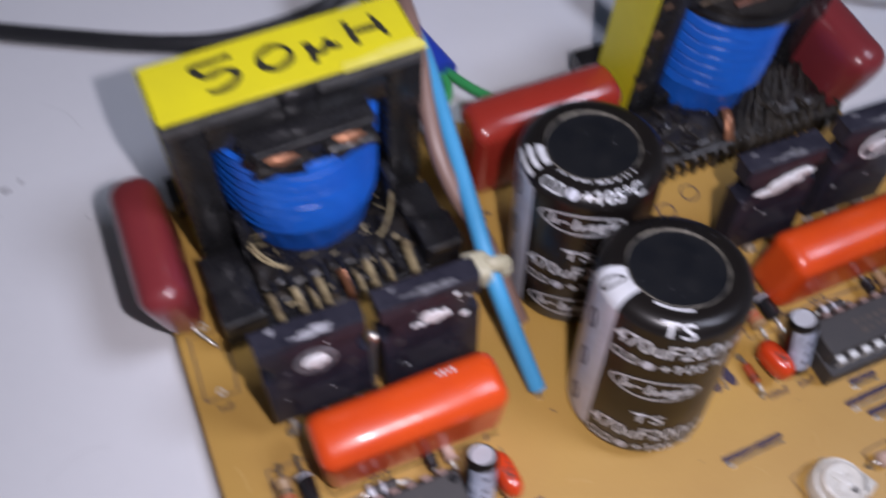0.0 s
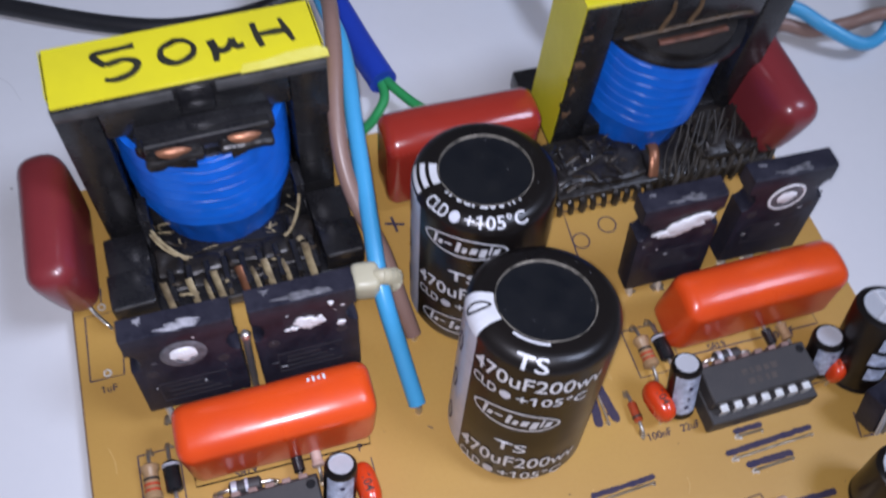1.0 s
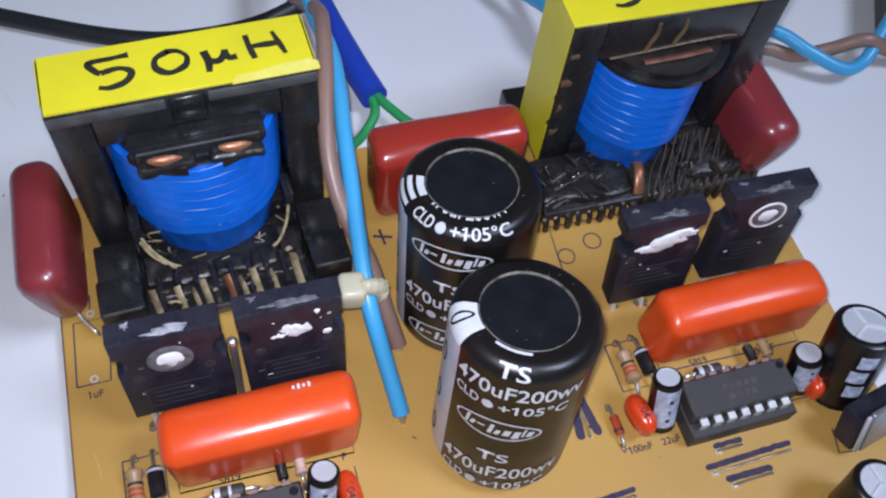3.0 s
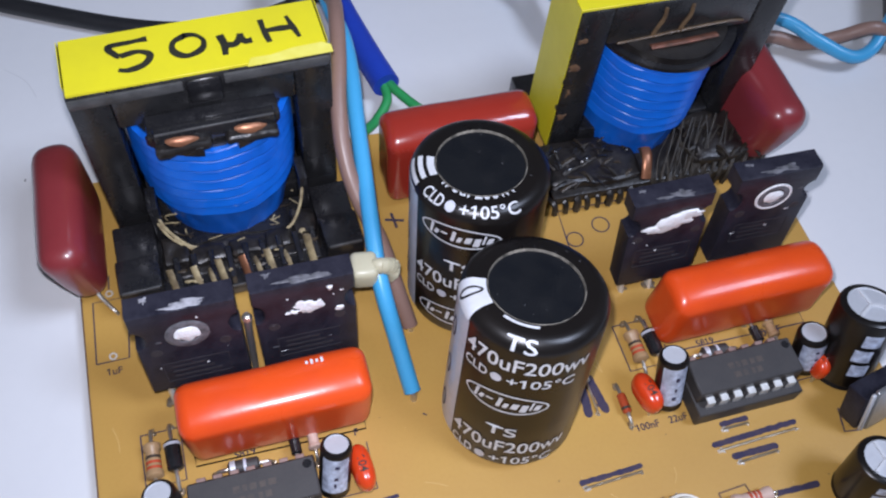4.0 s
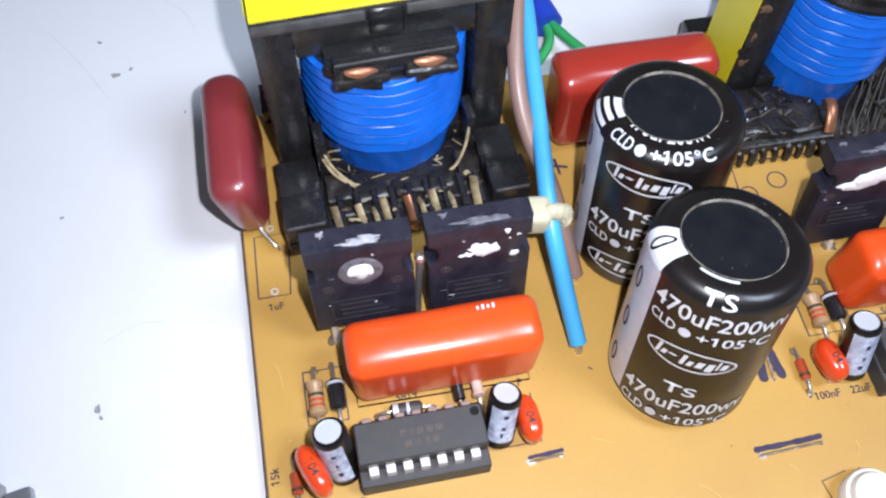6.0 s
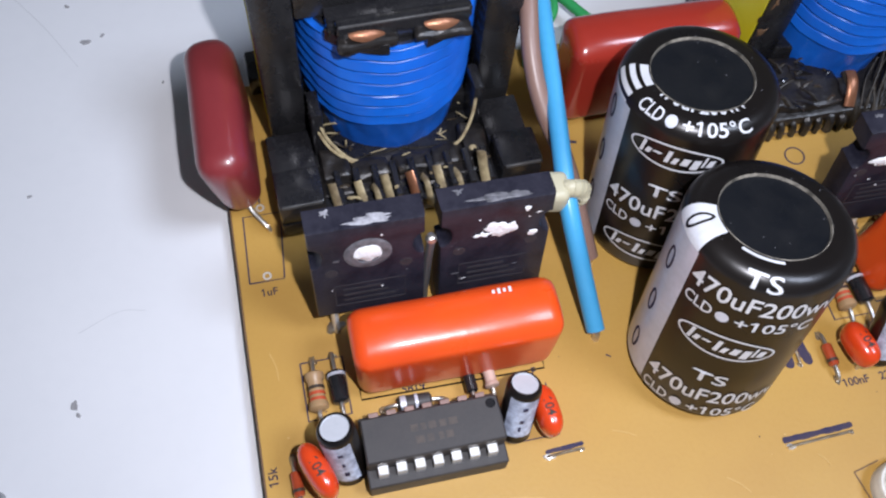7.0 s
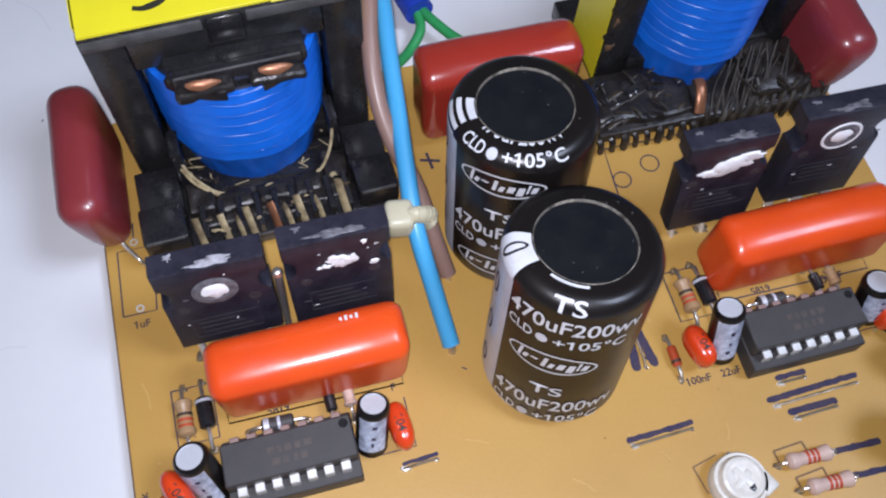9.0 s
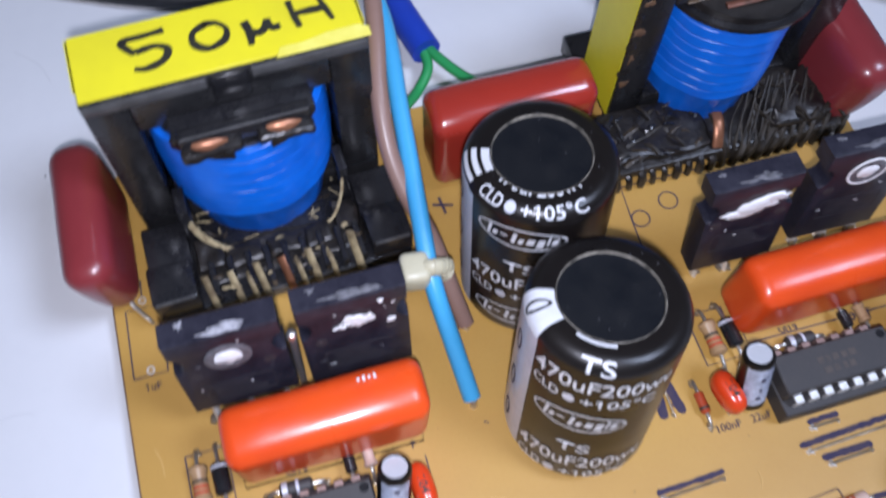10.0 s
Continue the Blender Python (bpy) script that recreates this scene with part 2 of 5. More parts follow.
def strokes(lines, width, z, thick=0.006, steps=6, wobble=0.0):
    """Flat pen strokes on a level surface, a little proud of it."""
    bm = bmesh.new()
    for nth, pts in enumerate(lines):
        up = z + 0.0012 * (nth % 4)
        line = spline([(x, y, up) for x, y in pts], steps) if steps > 1 else [Vector((x, y, up)) for x, y in pts]
        rows = []
        for i, q in enumerate(line):
            way = (line[min(i + 1, len(line) - 1)] - line[max(i - 1, 0)]).normalized()
            w = width * (1 + wobble * noise.noise(Vector((q.x * 4, q.y * 4, 3.3))))
            side = Vector((-way.y, way.x, 0)) * w / 2
            rows.append([bm.verts.new(q + side), bm.verts.new(q - side)])
        for a, b in zip(rows, rows[1:]):
            bm.faces.new((a[0], a[1], b[1], b[0]))
    bmesh.ops.recalc_face_normals(bm, faces=bm.faces)
    made = bmesh.ops.extrude_face_region(bm, geom=list(bm.faces))["geom"]
    for v in made:
        if isinstance(v, bmesh.types.BMVert):
            v.co.z += thick
    bmesh.ops.recalc_face_normals(bm, faces=bm.faces)
    return bm


def letters(text, height):
    """A bmesh of built-in letters, centred, with capitals of that height in centimetres."""
    data = bpy.data.curves.new("letters", "FONT")
    data.body, data.size, data.resolution_u = text, height / 0.7, 3
    data.align_x = "CENTER"
    data.offset = 0.016 * height
    ob = new("letters", data)
    me = bpy.data.meshes.new_from_object(ob)
    bpy.data.objects.remove(ob)
    bpy.data.curves.remove(data)
    bm = bmesh.new()
    bm.from_mesh(me)
    bpy.data.meshes.remove(me)
    if "1" in text:
        flag_ones(bm)
    return bm


def flag_ones(bm):
    """The built-in font's 1 is a bare bar: this gives it its flag."""
    left = set(bm.verts)
    while left:
        island, todo = [], [left.pop()]
        while todo:
            v = todo.pop()
            island.append(v)
            for e in v.link_edges:
                w = e.other_vert(v)
                if w in left:
                    left.discard(w)
                    todo.append(w)
        xs, ys = [v.co.x for v in island], [v.co.y for v in island]
        x, w, y, h = min(xs), max(xs) - min(xs), max(ys), max(ys) - min(ys)
        if len(island) == 4 and h > 4 * w:
            bm.faces.new([bm.verts.new((x + 0.2 * w - q * w, y - r * h, 0)) for q, r in ((0, 0), (1.5, 0.17), (1.5, 0.30), (0, 0.20))])


def flat_text(text, height, x, y, z, turn=0.0):
    bm = letters(text, height)
    bmesh.ops.transform(bm, matrix=Matrix.Translation((x, y, z)) @ Matrix.Rotation(radians(turn), 4, "Z"), verts=bm.verts)
    made = bmesh.ops.extrude_face_region(bm, geom=list(bm.faces))["geom"]
    for v in made:
        if isinstance(v, bmesh.types.BMVert):
            v.co.z += 0.005
    bmesh.ops.recalc_face_normals(bm, faces=bm.faces)
    return bm


def blob(rx, ry, thick, seed, rough=0.25, z=0.0, n=26):
    """An uneven dab of paste lying on a level face."""
    bm = bmesh.new()
    rim, top = [], []
    for i in range(n):
        a = 2 * math.pi * i / n
        k = 1 + rough * noise.noise(Vector((1.7 * math.cos(a) + seed, 1.7 * math.sin(a), seed * 0.7))) * 2
        rim.append(bm.verts.new((rx * k * math.cos(a), ry * k * math.sin(a), z)))
        top.append(bm.verts.new((0.8 * rx * k * math.cos(a), 0.8 * ry * k * math.sin(a), z + thick * (0.7 + 0.5 * noise.noise(Vector((a, seed, 1)))))))
    mid = bm.verts.new((0, 0, z + thick))
    for i in range(n):
        j = (i + 1) % n
        bm.faces.new((rim[i], rim[j], top[j], top[i]))
        bm.faces.new((top[i], top[j], mid))
    return bm


def moved(bm, m):
    bmesh.ops.transform(bm, matrix=m, verts=bm.verts)
    return bm


# ---- setting ----
TZ = -0.28  # the table top


def slab(name, lo, hi, material, label, category):
    ob = finish(name, box(lo, hi, 0.0), material, smooth=False)
    return tagged(ob, label, category, kind="structure")


slab("floor", (-180, -160, TZ - 76), (190, 180, TZ - 75), FLOOR, "plain grey tiled floor under the table", "floor")
slab("ceiling", (-180, -160, 185), (190, 180, 190), WALL, "plain white painted ceiling", "ceiling")
slab("wall_north", (-180, 180, TZ - 75), (190, 190, 185), WALL, "plain pale painted wall", "wall")
slab("wall_south", (-180, -170, TZ - 75), (190, -160, 185), WALL, "plain pale painted wall", "wall")
slab("wall_east", (190, -170, TZ - 75), (200, 190, 185), WALL, "plain pale painted wall", "wall")
slab("wall_west", (-190, -170, TZ - 75), (-180, 190, 185), WALL, "plain pale painted wall", "wall")

table = tagged(thing("table", 0, 0, 0), "smooth white laminate table top with faint marks", "table")
part("tabletop", box((-55, -35, TZ - 2.5), (70, 45, TZ), 0.3, 3), TABLE, table)
for tx in (-50, 65):
    for ty in (-30, 40):
        part("leg", box((tx - 2, ty - 2, TZ - 75), (tx + 2, ty + 2, TZ - 2.5), 0.3), STEEL, table)
for i, (cx, cy, r) in enumerate(((-2.6, 5.55, 0.09), (-2.3, 5.66, 0.05), (-3.0, -1.35, 0.08), (-2.95, -1.5, 0.04), (-2.9, 6.46, 0.05), (-3.6, 2.4, 0.04), (-1.3, 4.4, 0.03))):
    crumb = finish("crumb", blob(r, r * 0.6, 0.03, 3.1 + i, 0.22), DIRT)
    crumb.matrix_basis = pose(CM * cx, CM * cy, CM * TZ, 0, 0, 40 * i)
    tagged(crumb, "tiny grey crumb lying on the white table", "crumb", "crumbs on the table")

for pts in ([(-3.9, 6.9), (-3.3, 6.0), (-2.75, 5.0)], [(-2.9, -0.2), (-2.3, 0.05), (-1.9, 0.0)], [(-1.6, 7.4), (-1.2, 7.0), (-1.0, 6.5)]):
    part("scratch", strokes([pts], 0.016, TZ + 0.001, 0.002, 5), TABLESCRATCH, table)

# ---- circuit board with its printing ----
board = tagged(thing("circuit_board", 0, 0, 0), "tan phenolic circuit board with dark printed legends", "circuit board")
part("board_sheet", box((-0.42, -8.2, -0.16), (13.2, 3.84, 0.0), 0.012, 1), PCB, board, smooth=False)
part("worn_board_edge", box((-0.424, -8.0, -0.10), (-0.395, 3.8, 0.004), 0.004, 1), BROWNINK, board)
DX = 8.33  # the second channel repeats the first


def ink(lines, width=0.025, material=INK, steps=1, name="printed_outline"):
    part(name, strokes(lines, width, 0.002, 0.006, steps), material, board, smooth=False)


def legend(text, height, x, y, turn=0.0, material=INK):
    part("printed_text", flat_text(text, height, x, y, 0.002, turn), material, board, smooth=False)


def ring(cx, cy, r, n=20):
    return [(cx + r * math.cos(2 * math.pi * i / n), cy + r * math.sin(2 * math.pi * i / n)) for i in range(n + 1)]


ink([[(-0.25, 0.0), (0.29, 0.0), (0.38, 1.2), (-0.22, 1.2), (-0.25, 0.0)]])
ink([ring(0.03, 0.09, 0.055)], 0.03, PIN, name="solder_pad")
ink([ring(0.07, 1.33, 0.055)], 0.03, PIN, name="solder_pad")
ink([[(0.07, 1.42), (0.09, 1.7)]])
legend("1uF", 0.125, 0.03, -0.25)
for dx in (0, DX):
    ink([[(1.12, -2.0), (1.12, -2.18), (3.9, -2.22), (3.9, -2.04)]])
    legend("5819", 0.125, 1.9 + dx * 0.996, -2.36 + 0.16)
    ink([[(0.32 + dx, -1.45), (0.32 + dx, -2.35), (0.95 + dx, -2.35), (0.95 + dx, -1.45), (0.32 + dx, -1.45)]])
    ink([[(3.2 + dx, -3.25), (3.85 + dx, -3.25), (3.85 + dx, -2.45)]], 0.02)
ink([[(9.45, -2.0), (9.45, -2.18), (12.2, -2.22), (12.2, -1.75), (11.9, -1.75)]])
legend("100nF", 0.125, 8.55, -3.42)
legend("22uF", 0.125, 9.12, -3.42)
legend("100nF", 0.15, 11.45, -2.3)
legend("1uF", 0.15, 11.95, -1.98)
legend("22uF", 0.125, 0.85, -3.72)
legend("15k", 0.13, -0.22, -3.05, 90)
legend("1-", 0.16, 7.98, -2.75, 90)
legend("F", 0.12, 3.72, -2.3)
ink([[(10.05, 1.15), (8.53, 1.17), (8.48, 0.49), (8.44, -0.2)], ring(9.25, 0.69, 0.17), ring(8.64, 0.48, 0.16)], 0.025)
ink([[(5.2, 1.75), (5.55, 1.65)], [(5.35, 1.87), (5.38, 1.52)]], 0.05)
ink([[(4.88, -2.2), (4.95, -2.25)]], 0.02)
ink([[(7.92, -4.66), (8.0, -5.1)], [(7.92, -4.66), (8.34, -4.57)]], 0.022, BROWNINK)
ink([[(11.98, -3.9), (11.88, -4.32), (12.2, -4.36)]], 0.03)
ink([[(9.25, -4.75), (9.75, -4.72)], [(9.25, -4.75), (9.27, -4.95)], [(9.75, -4.72), (9.78, -4.9)]], 0.03, BROWNINK)
ink([[(9.42, -5.22), (9.9, -5.18)], [(9.42, -5.22), (9.44, -5.42)], [(9.9, -5.18), (9.92, -5.38)]], 0.03, BROWNINK)

ink([[(9.15, -0.62), (9.5, -0.62)], [(9.62, -0.62), (9.9, -0.62)]], 0.14)

for x0, y0, x1, y1 in ((6.05, -4.35, 6.32, -4.62), (7.5, -4.3, 7.62, -4.5), (4.62, -3.35, 4.95, -3.5), (0.55, -2.75, 0.62, -3.0), (5.6, -1.55, 5.42, -1.9), (2.9, -4.0, 3.4, -4.1), (8.7, -4.15, 8.62, -4.4), (-0.1, -1.2, -0.02, -1.65)):
    ink([[(x0, y0), ((x0 + x1) / 2 + 0.03, (y0 + y1) / 2), (x1, y1)]], 0.014, SCRATCH, 3, "scratch")
ink([[(7.66, -1.55), (7.9, -1.85), (8.15, -2.25)], [(8.15, -2.25), (8.12, -1.9), (8.22, -1.6)]], 0.016, SCRATCH, 5, "fibre")
rnd = random.Random(21)
for k in range(46):
    r = rnd.uniform(0.008, 0.022)
    part("speck", moved(blob(r, r * rnd.uniform(0.5, 1.0), 0.006, k + 0.3, 0.3, n=8), Matrix.Translation((rnd.uniform(-0.3, 12.5), rnd.uniform(-5.6, -3.3) if k % 3 else rnd.uniform(-3.3, -2.0), 0.001))), SCRATCH if k % 2 else BROWNINK, board)

# ---- jumpers: a printed bar and a tinned wire beside it ----
BARS = [
    (7.10, -4.01, 8.15, -3.99, 0.09), (3.60, -3.47, 4.12, -3.45, 0.06), (9.54, -3.97, 11.08, -3.93, 0.10),
    (9.82, -3.66, 10.28, -3.66, 0.09), (9.80, -4.24, 10.56, -4.24, 0.11), (7.87, -2.30, 7.95, -2.90, 0.15), (7.70, -2.35, 7.64, -2.90, 0.15),
    (10.15, -5.0, 10.95, -5.02, 0.10), (10.2, -5.42, 11.0, -5.46, 0.10),
]
for x0, y0, x1, y1, w in BARS:
    d = Vector((x1 - x0, y1 - y0)).normalized()
    a = math.atan2(d.y, d.x)
    rim = [(x1 + w / 2 * math.cos(a + t), y1 + w / 2 * math.sin(a + t)) for t in [math.pi * (k / 8 - 0.5) for k in range(9)]]
    rim += [(x0 + w / 2 * math.cos(a + t), y0 + w / 2 * math.sin(a + t)) for t in [math.pi * (k / 8 + 0.5) for k in range(9)]]
    bm = bmesh.new()
    ragged = []
    for p, q in zip(rim, rim[1:] + rim[:1]):
        cuts = max(1, int(math.hypot(q[0] - p[0], q[1] - p[1]) / 0.06))
        ragged += [(p[0] + (q[0] - p[0]) * n / cuts, p[1] + (q[1] - p[1]) * n / cuts) for n in range(cuts)]
    face = bm.faces.new([bm.verts.new((px + 0.012 * noise.noise(Vector((9 * px, 9 * py, 1.0))), py + 0.018 * noise.noise(Vector((9 * px, 9 * py, 7.0))), 0.001)) for px, py in ragged])
    for v in bmesh.ops.extrude_face_region(bm, geom=[face])["geom"]:
        if isinstance(v, bmesh.types.BMVert):
            v.co.z = 0.008
    bmesh.ops.recalc_face_normals(bm, faces=bm.faces)
    part("printed_bar", bm, INK, board, smooth=False)


def jumper(x0, y0, x1, y1, r=0.022, lift=0.045):
    ob = tagged(thing("jumper_wire", 0, 0, 0), "short tinned jumper wire soldered flat on the board", "jumper wire", "jumper wires on the board")
    part("wire", tube([(x0, y0, -0.02), (x0, y0, 0.03), (x0 * 0.93 + x1 * 0.07, y0 * 0.93 + y1 * 0.07, lift), ((x0 + x1) / 2, (y0 + y1) / 2, lift + 0.01), (x0 * 0.07 + x1 * 0.93, y0 * 0.07 + y1 * 0.93, lift), (x1, y1, 0.03), (x1, y1, -0.02)], r, 8, 4), DULLTIN, ob)
    part("solder_dab", moved(blob(0.07, 0.05, 0.05, x0, 0.3, n=14), Matrix.Translation((x0 + 0.03, y0, 0.001))), PIN, ob)
    part("solder_dab", moved(blob(0.045, 0.04, 0.03, x1, 0.3, n=14), Matrix.Translation((x1, y1, 0.001))), SOLDER, ob)


for j in ((7.12, -4.12, 8.13, -4.09), (3.58, -3.55, 4.1, -3.53), (9.58, -4.09, 11.05, -4.06), (9.8, -3.76, 10.26, -3.76), (9.82, -4.36, 10.55, -4.34), (7.79, -2.3, 7.79, -2.95)):
    jumper(*j)


# ---- transformers ----
FOLD = ((0.0, 0.0), (0.10, -0.014), (0.45, 0.010), (0.74, 0.030), (0.88, 0.090), (1.0, 0.0))  # depth across one turn of tape


def winding(cx, cy, z0, z1, r, seed):
    """Tape wound round the coil: overlapping turns above, a smooth creased apron drawn in below."""
    bm = bmesh.new()
    n, rows = 132, 240
    grid = []
    for j in range(rows + 1):
        s = j / rows
        z = z0 + (z1 - z0) * s
        row = []
        for i in range(n):
            a = 2 * math.pi * i / n
            ca, sa = math.cos(a), math.sin(a)
            sway = 0.35 * noise.noise(Vector((ca * 0.9, sa * 0.9, seed))) + 0.10 * math.sin(a * 2 + seed)
            hem = 0.33 + 0.05 * sway
            if s > hem:
                wave = (s - hem) / (1 - hem) * 7.0 + sway * (s - hem) * 2.2 + 0.22 * noise.noise(Vector((2.5 * ca, 2.5 * sa, seed + 3.0 * s)))
                turn_, tooth = math.floor(wave), wave - math.floor(wave)
                amp = 1.0 + 0.5 * noise.noise(Vector((1.6 * ca, 1.6 * sa, turn_ * 1.7)))
                for (u0, d0), (u1, d1) in zip(FOLD, FOLD[1:]):
                    if u0 <= tooth <= u1:
                        ridge = amp * (d0 + (d1 - d0) * (tooth - u0) / (u1 - u0))
                ridge -= 0.02 * max(0.0, 1 - wave / 0.8)
                crease = 0.010 * noise.noise(Vector((7 * ca, 7 * sa, 9 * s)))
            else:
                ridge = 0.055 - 0.02 * s / hem
                crease = 0.035 * abs(noise.noise(Vector((3.4 * ca, 3.4 * sa, 3.0 * s + seed)))) + 0.022 * noise.noise(Vector((8 * ca, 8 * sa, 4 * s)))
            sag = 0.04 * noise.noise(Vector((2.0 * ca, 2.0 * sa, 2.2 * s + seed)))
            k = r * (0.89 + 0.11 * min(1.0, s / 0.42)) - ridge + crease + sag
            row.append(bm.verts.new((cx + k * ca, cy + k * sa, z)))
        grid.append(row)
    for lo, hi in zip(grid, grid[1:]):
        for i in range(n):
            bm.faces.new((lo[i], lo[(i + 1) % n], hi[(i + 1) % n], hi[i]))
    bm.faces.new(grid[0][::-1])
    bm.faces.new(grid[-1])
    return bm


def lump(lo, hi, rough, seed):
    """A block melted and varnished out of shape."""
    bm = box(lo, hi, 0.06, 2)
    bmesh.ops.subdivide_edges(bm, edges=list(bm.edges), cuts=5, use_grid_fill=True)
    for v in bm.verts:
        q = Vector(v.co) * 2.6 + Vector((seed, 0, 0))
        v.co += Vector((noise.noise(q), noise.noise(q + Vector((9, 0, 0))), noise.noise(q * 1.6 + Vector((0, 9, 0))))) * rough
    return bm


def sector(cx, cy, r0, r1, a0, a1, z0, z1, n=12):
    """A piece of a ring with some height."""
    bm = bmesh.new()
    ring_ = [radians(a0 + (a1 - a0) * i / n) for i in range(n + 1)]
    pts = [(cx + r1 * math.cos(a), cy + r1 * math.sin(a)) for a in ring_] + [(cx + r0 * math.cos(a), cy + r0 * math.sin(a)) for a in reversed(ring_)]
    face = bm.faces.new([bm.verts.new((x, y, z0)) for x, y in pts])
    for v in bmesh.ops.extrude_face_region(bm, geom=[face])["geom"]:
        if isinstance(v, bmesh.types.BMVert):
            v.co.z = z1
    bmesh.ops.recalc_face_normals(bm, faces=bm.faces)
    return bm


def halfdisc(cx, cy, r, z0, z1, back):
    """A bobbin flange: round in front, straight at the back."""
    bm = bmesh.new()
    pts = [(cx + r * math.cos(a), cy + r * math.sin(a)) for a in [math.pi + math.pi * i / 32 for i in range(33)]]
    pts += [(cx + r, cy + back), (cx - r, cy + back)]
    face = bm.faces.new([bm.verts.new((x, y, z0)) for x, y in pts])
    up = bmesh.ops.extrude_face_region(bm, geom=[face])["geom"]
    for v in up:
        if isinstance(v, bmesh.types.BMVert):
            v.co.z = z1
    bmesh.ops.recalc_face_normals(bm, faces=bm.faces)
    return bm


WRITING = [
    [(0.62, 0.98), (0.36, 0.95), (0.02, 0.90), (0.12, 0.58), (0.18, 0.52)], [(0.18, 0.52), (0.45, 0.58), (0.62, 0.40), (0.52, 0.12), (0.28, 0.0), (0.12, 0.06)],
    [(1.20, 0.86), (1.0, 0.68), (0.98, 0.36), (1.16, 0.14), (1.40, 0.28), (1.46, 0.58), (1.34, 0.82), (1.16, 0.86)],
    [(1.72, 0.66), (1.76, 0.30), (1.74, -0.06)], [(1.75, 0.30), (1.92, 0.26), (2.02, 0.46), (2.04, 0.60)], [(2.03, 0.52), (2.08, 0.30), (2.2, 0.30)],
    [(2.40, 0.96), (2.42, 0.52), (2.46, 0.12)], [(2.82, 0.94), (2.88, 0.52), (2.94, 0.12)], [(2.42, 0.54), (2.62, 0.54), (2.90, 0.52)],
]


def transformer(x, y, turn, tidy):
    t = tagged(thing("transformer", x, y, 0, turn), "ferrite transformer with blue wound coil and yellow tape reading 50µH" if tidy else "yellow-taped ferrite transformer with blue coil and charred black pin base", "transformer", "transformers on the board")
    # the core: two legs and yokes, local x from 0 to 4
    for name, lo, hi in (("core_leg", (0, 0, 0.25), (0.60, 1.2, 3.96)), ("core_leg", (3.40, 0, 0.25), (4.0, 1.2, 3.96)), ("core_yoke", (0.602, 0.0, 3.12), (3.398, 1.2, 3.96)), ("core_yoke", (0.602, 0.0, 0.25), (3.398, 1.2, 0.8))):
        part(name, box(lo, hi, 0.05, 2), FERRITE, t, smooth=True)
    if tidy:
        # the highlight along the core's front edge is painted as pale grey ledges
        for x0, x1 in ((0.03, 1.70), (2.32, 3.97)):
            part("yoke_ledge", box((x0, -0.035, 3.74), (x1, 0.04, 3.93), 0.02, 2), WORNGLINT, t, "worn grey edge of the core with its highlight painted in")
        # the yoke's dark centre groove, added as a black block standing proud
        part("yoke_groove", box((1.74, -0.03, 3.40), (2.28, 0.04, 3.92), 0.06, 3), PLASTIC, t)
    else:
        for x0 in (1.55, 2.05):
            part("varnish_drip", tube([(x0, -0.01, 3.84), (x0 + 0.01, -0.02, 3.62), (x0 - 0.06, -0.02, 3.40), (x0 - 0.10, -0.01, 3.22)], 0.040, 6, 4, squash=0.6), VARNISH, t, "dried brown varnish drip")
        part("varnish_line", tube([(0.8, -0.01, 3.15), (1.4, -0.02, 3.20), (2.1, -0.02, 3.26), (2.9, -0.02, 3.30), (3.2, -0.01, 3.26)], 0.035, 6, 4, squash=0.6), VARNISH, t)
        for k in range(9):
            zz = 1.0 + 0.33 * k
            part("varnish_chip", moved(blob(0.05 + 0.03 * (k % 3), 0.09, 0.01, 2.0 + k, 0.5, n=12), Matrix.Translation((0.06 + 0.05 * (k % 2), -0.002, zz)) @ Matrix.Rotation(radians(90), 4, "X")), BROWNINK if k % 2 else CHARRED, t)
    # tape over the top and down both sides
    tape = bmesh.new()
    edge = 0.03 if tidy else -0.016
    box((edge, 0.045, 3.95), (4.0 - edge, 1.2 - max(edge, 0.0), 4.005), 0.006, 1, tape)
    box((-0.016, 0.3 if tidy else 0.05, 0.4), (-0.003, 1.2, 3.964), 0.0, 1, tape)
    box((4.003, 0.3, 0.4), (4.016, 1.2, 3.964), 0.0, 1, tape)
    band = part("yellow_tape", tape, YELLOW, t, "smooth yellow tape round the core")
    part("marker_writing", strokes([[(0.72 + 0.98 * px, 0.33 + 0.60 * py) for px, py in line] for line in WRITING], 0.10, 4.006, 0.006, 7, 0.5), MARKER, band, "black handwritten marker")
    if tidy:
        torn = bmesh.new()
        pts = [(2.7, -0.03), (2.78, 0.13), (3.1, 0.12), (3.45, 0.19), (3.9, 0.2), (4.03, 0.12), (4.03, -0.03)]
        face = torn.faces.new([torn.verts.new((px, py, 4.007)) for px, py in pts])
        bmesh.ops.recalc_face_normals(torn, faces=torn.faces)
        for v in bmesh.ops.extrude_face_region(torn, geom=[face])["geom"]:
            if isinstance(v, bmesh.types.BMVert):
                v.co.z += 0.02
        bmesh.ops.recalc_face_normals(torn, faces=torn.faces)
        part("torn_tape", torn, PALEYELLOW, t, "pale torn strip of tape")
    slim = Matrix.Identity(4) if tidy else Matrix.Translation((1.84, 0, 0)) @ Matrix.Diagonal((0.87, 1, 1, 1)) @ Matrix.Translation((-2.0, 0, 0))
    part("coil", moved(winding(2.0, 0.62, 0.42, 3.04 if tidy else 2.93, 1.35, 1.3 if tidy else 5.1), slim), BLUETAPE, t, "glossy blue tape wound in ridges")
    part("coil_flange", halfdisc(2.0, 0.62, 1.26, 3.03, 3.10, 0.5) if tidy else halfdisc(1.98, 0.62, 1.36, 2.94, 3.02, 0.5), PLASTIC, t)
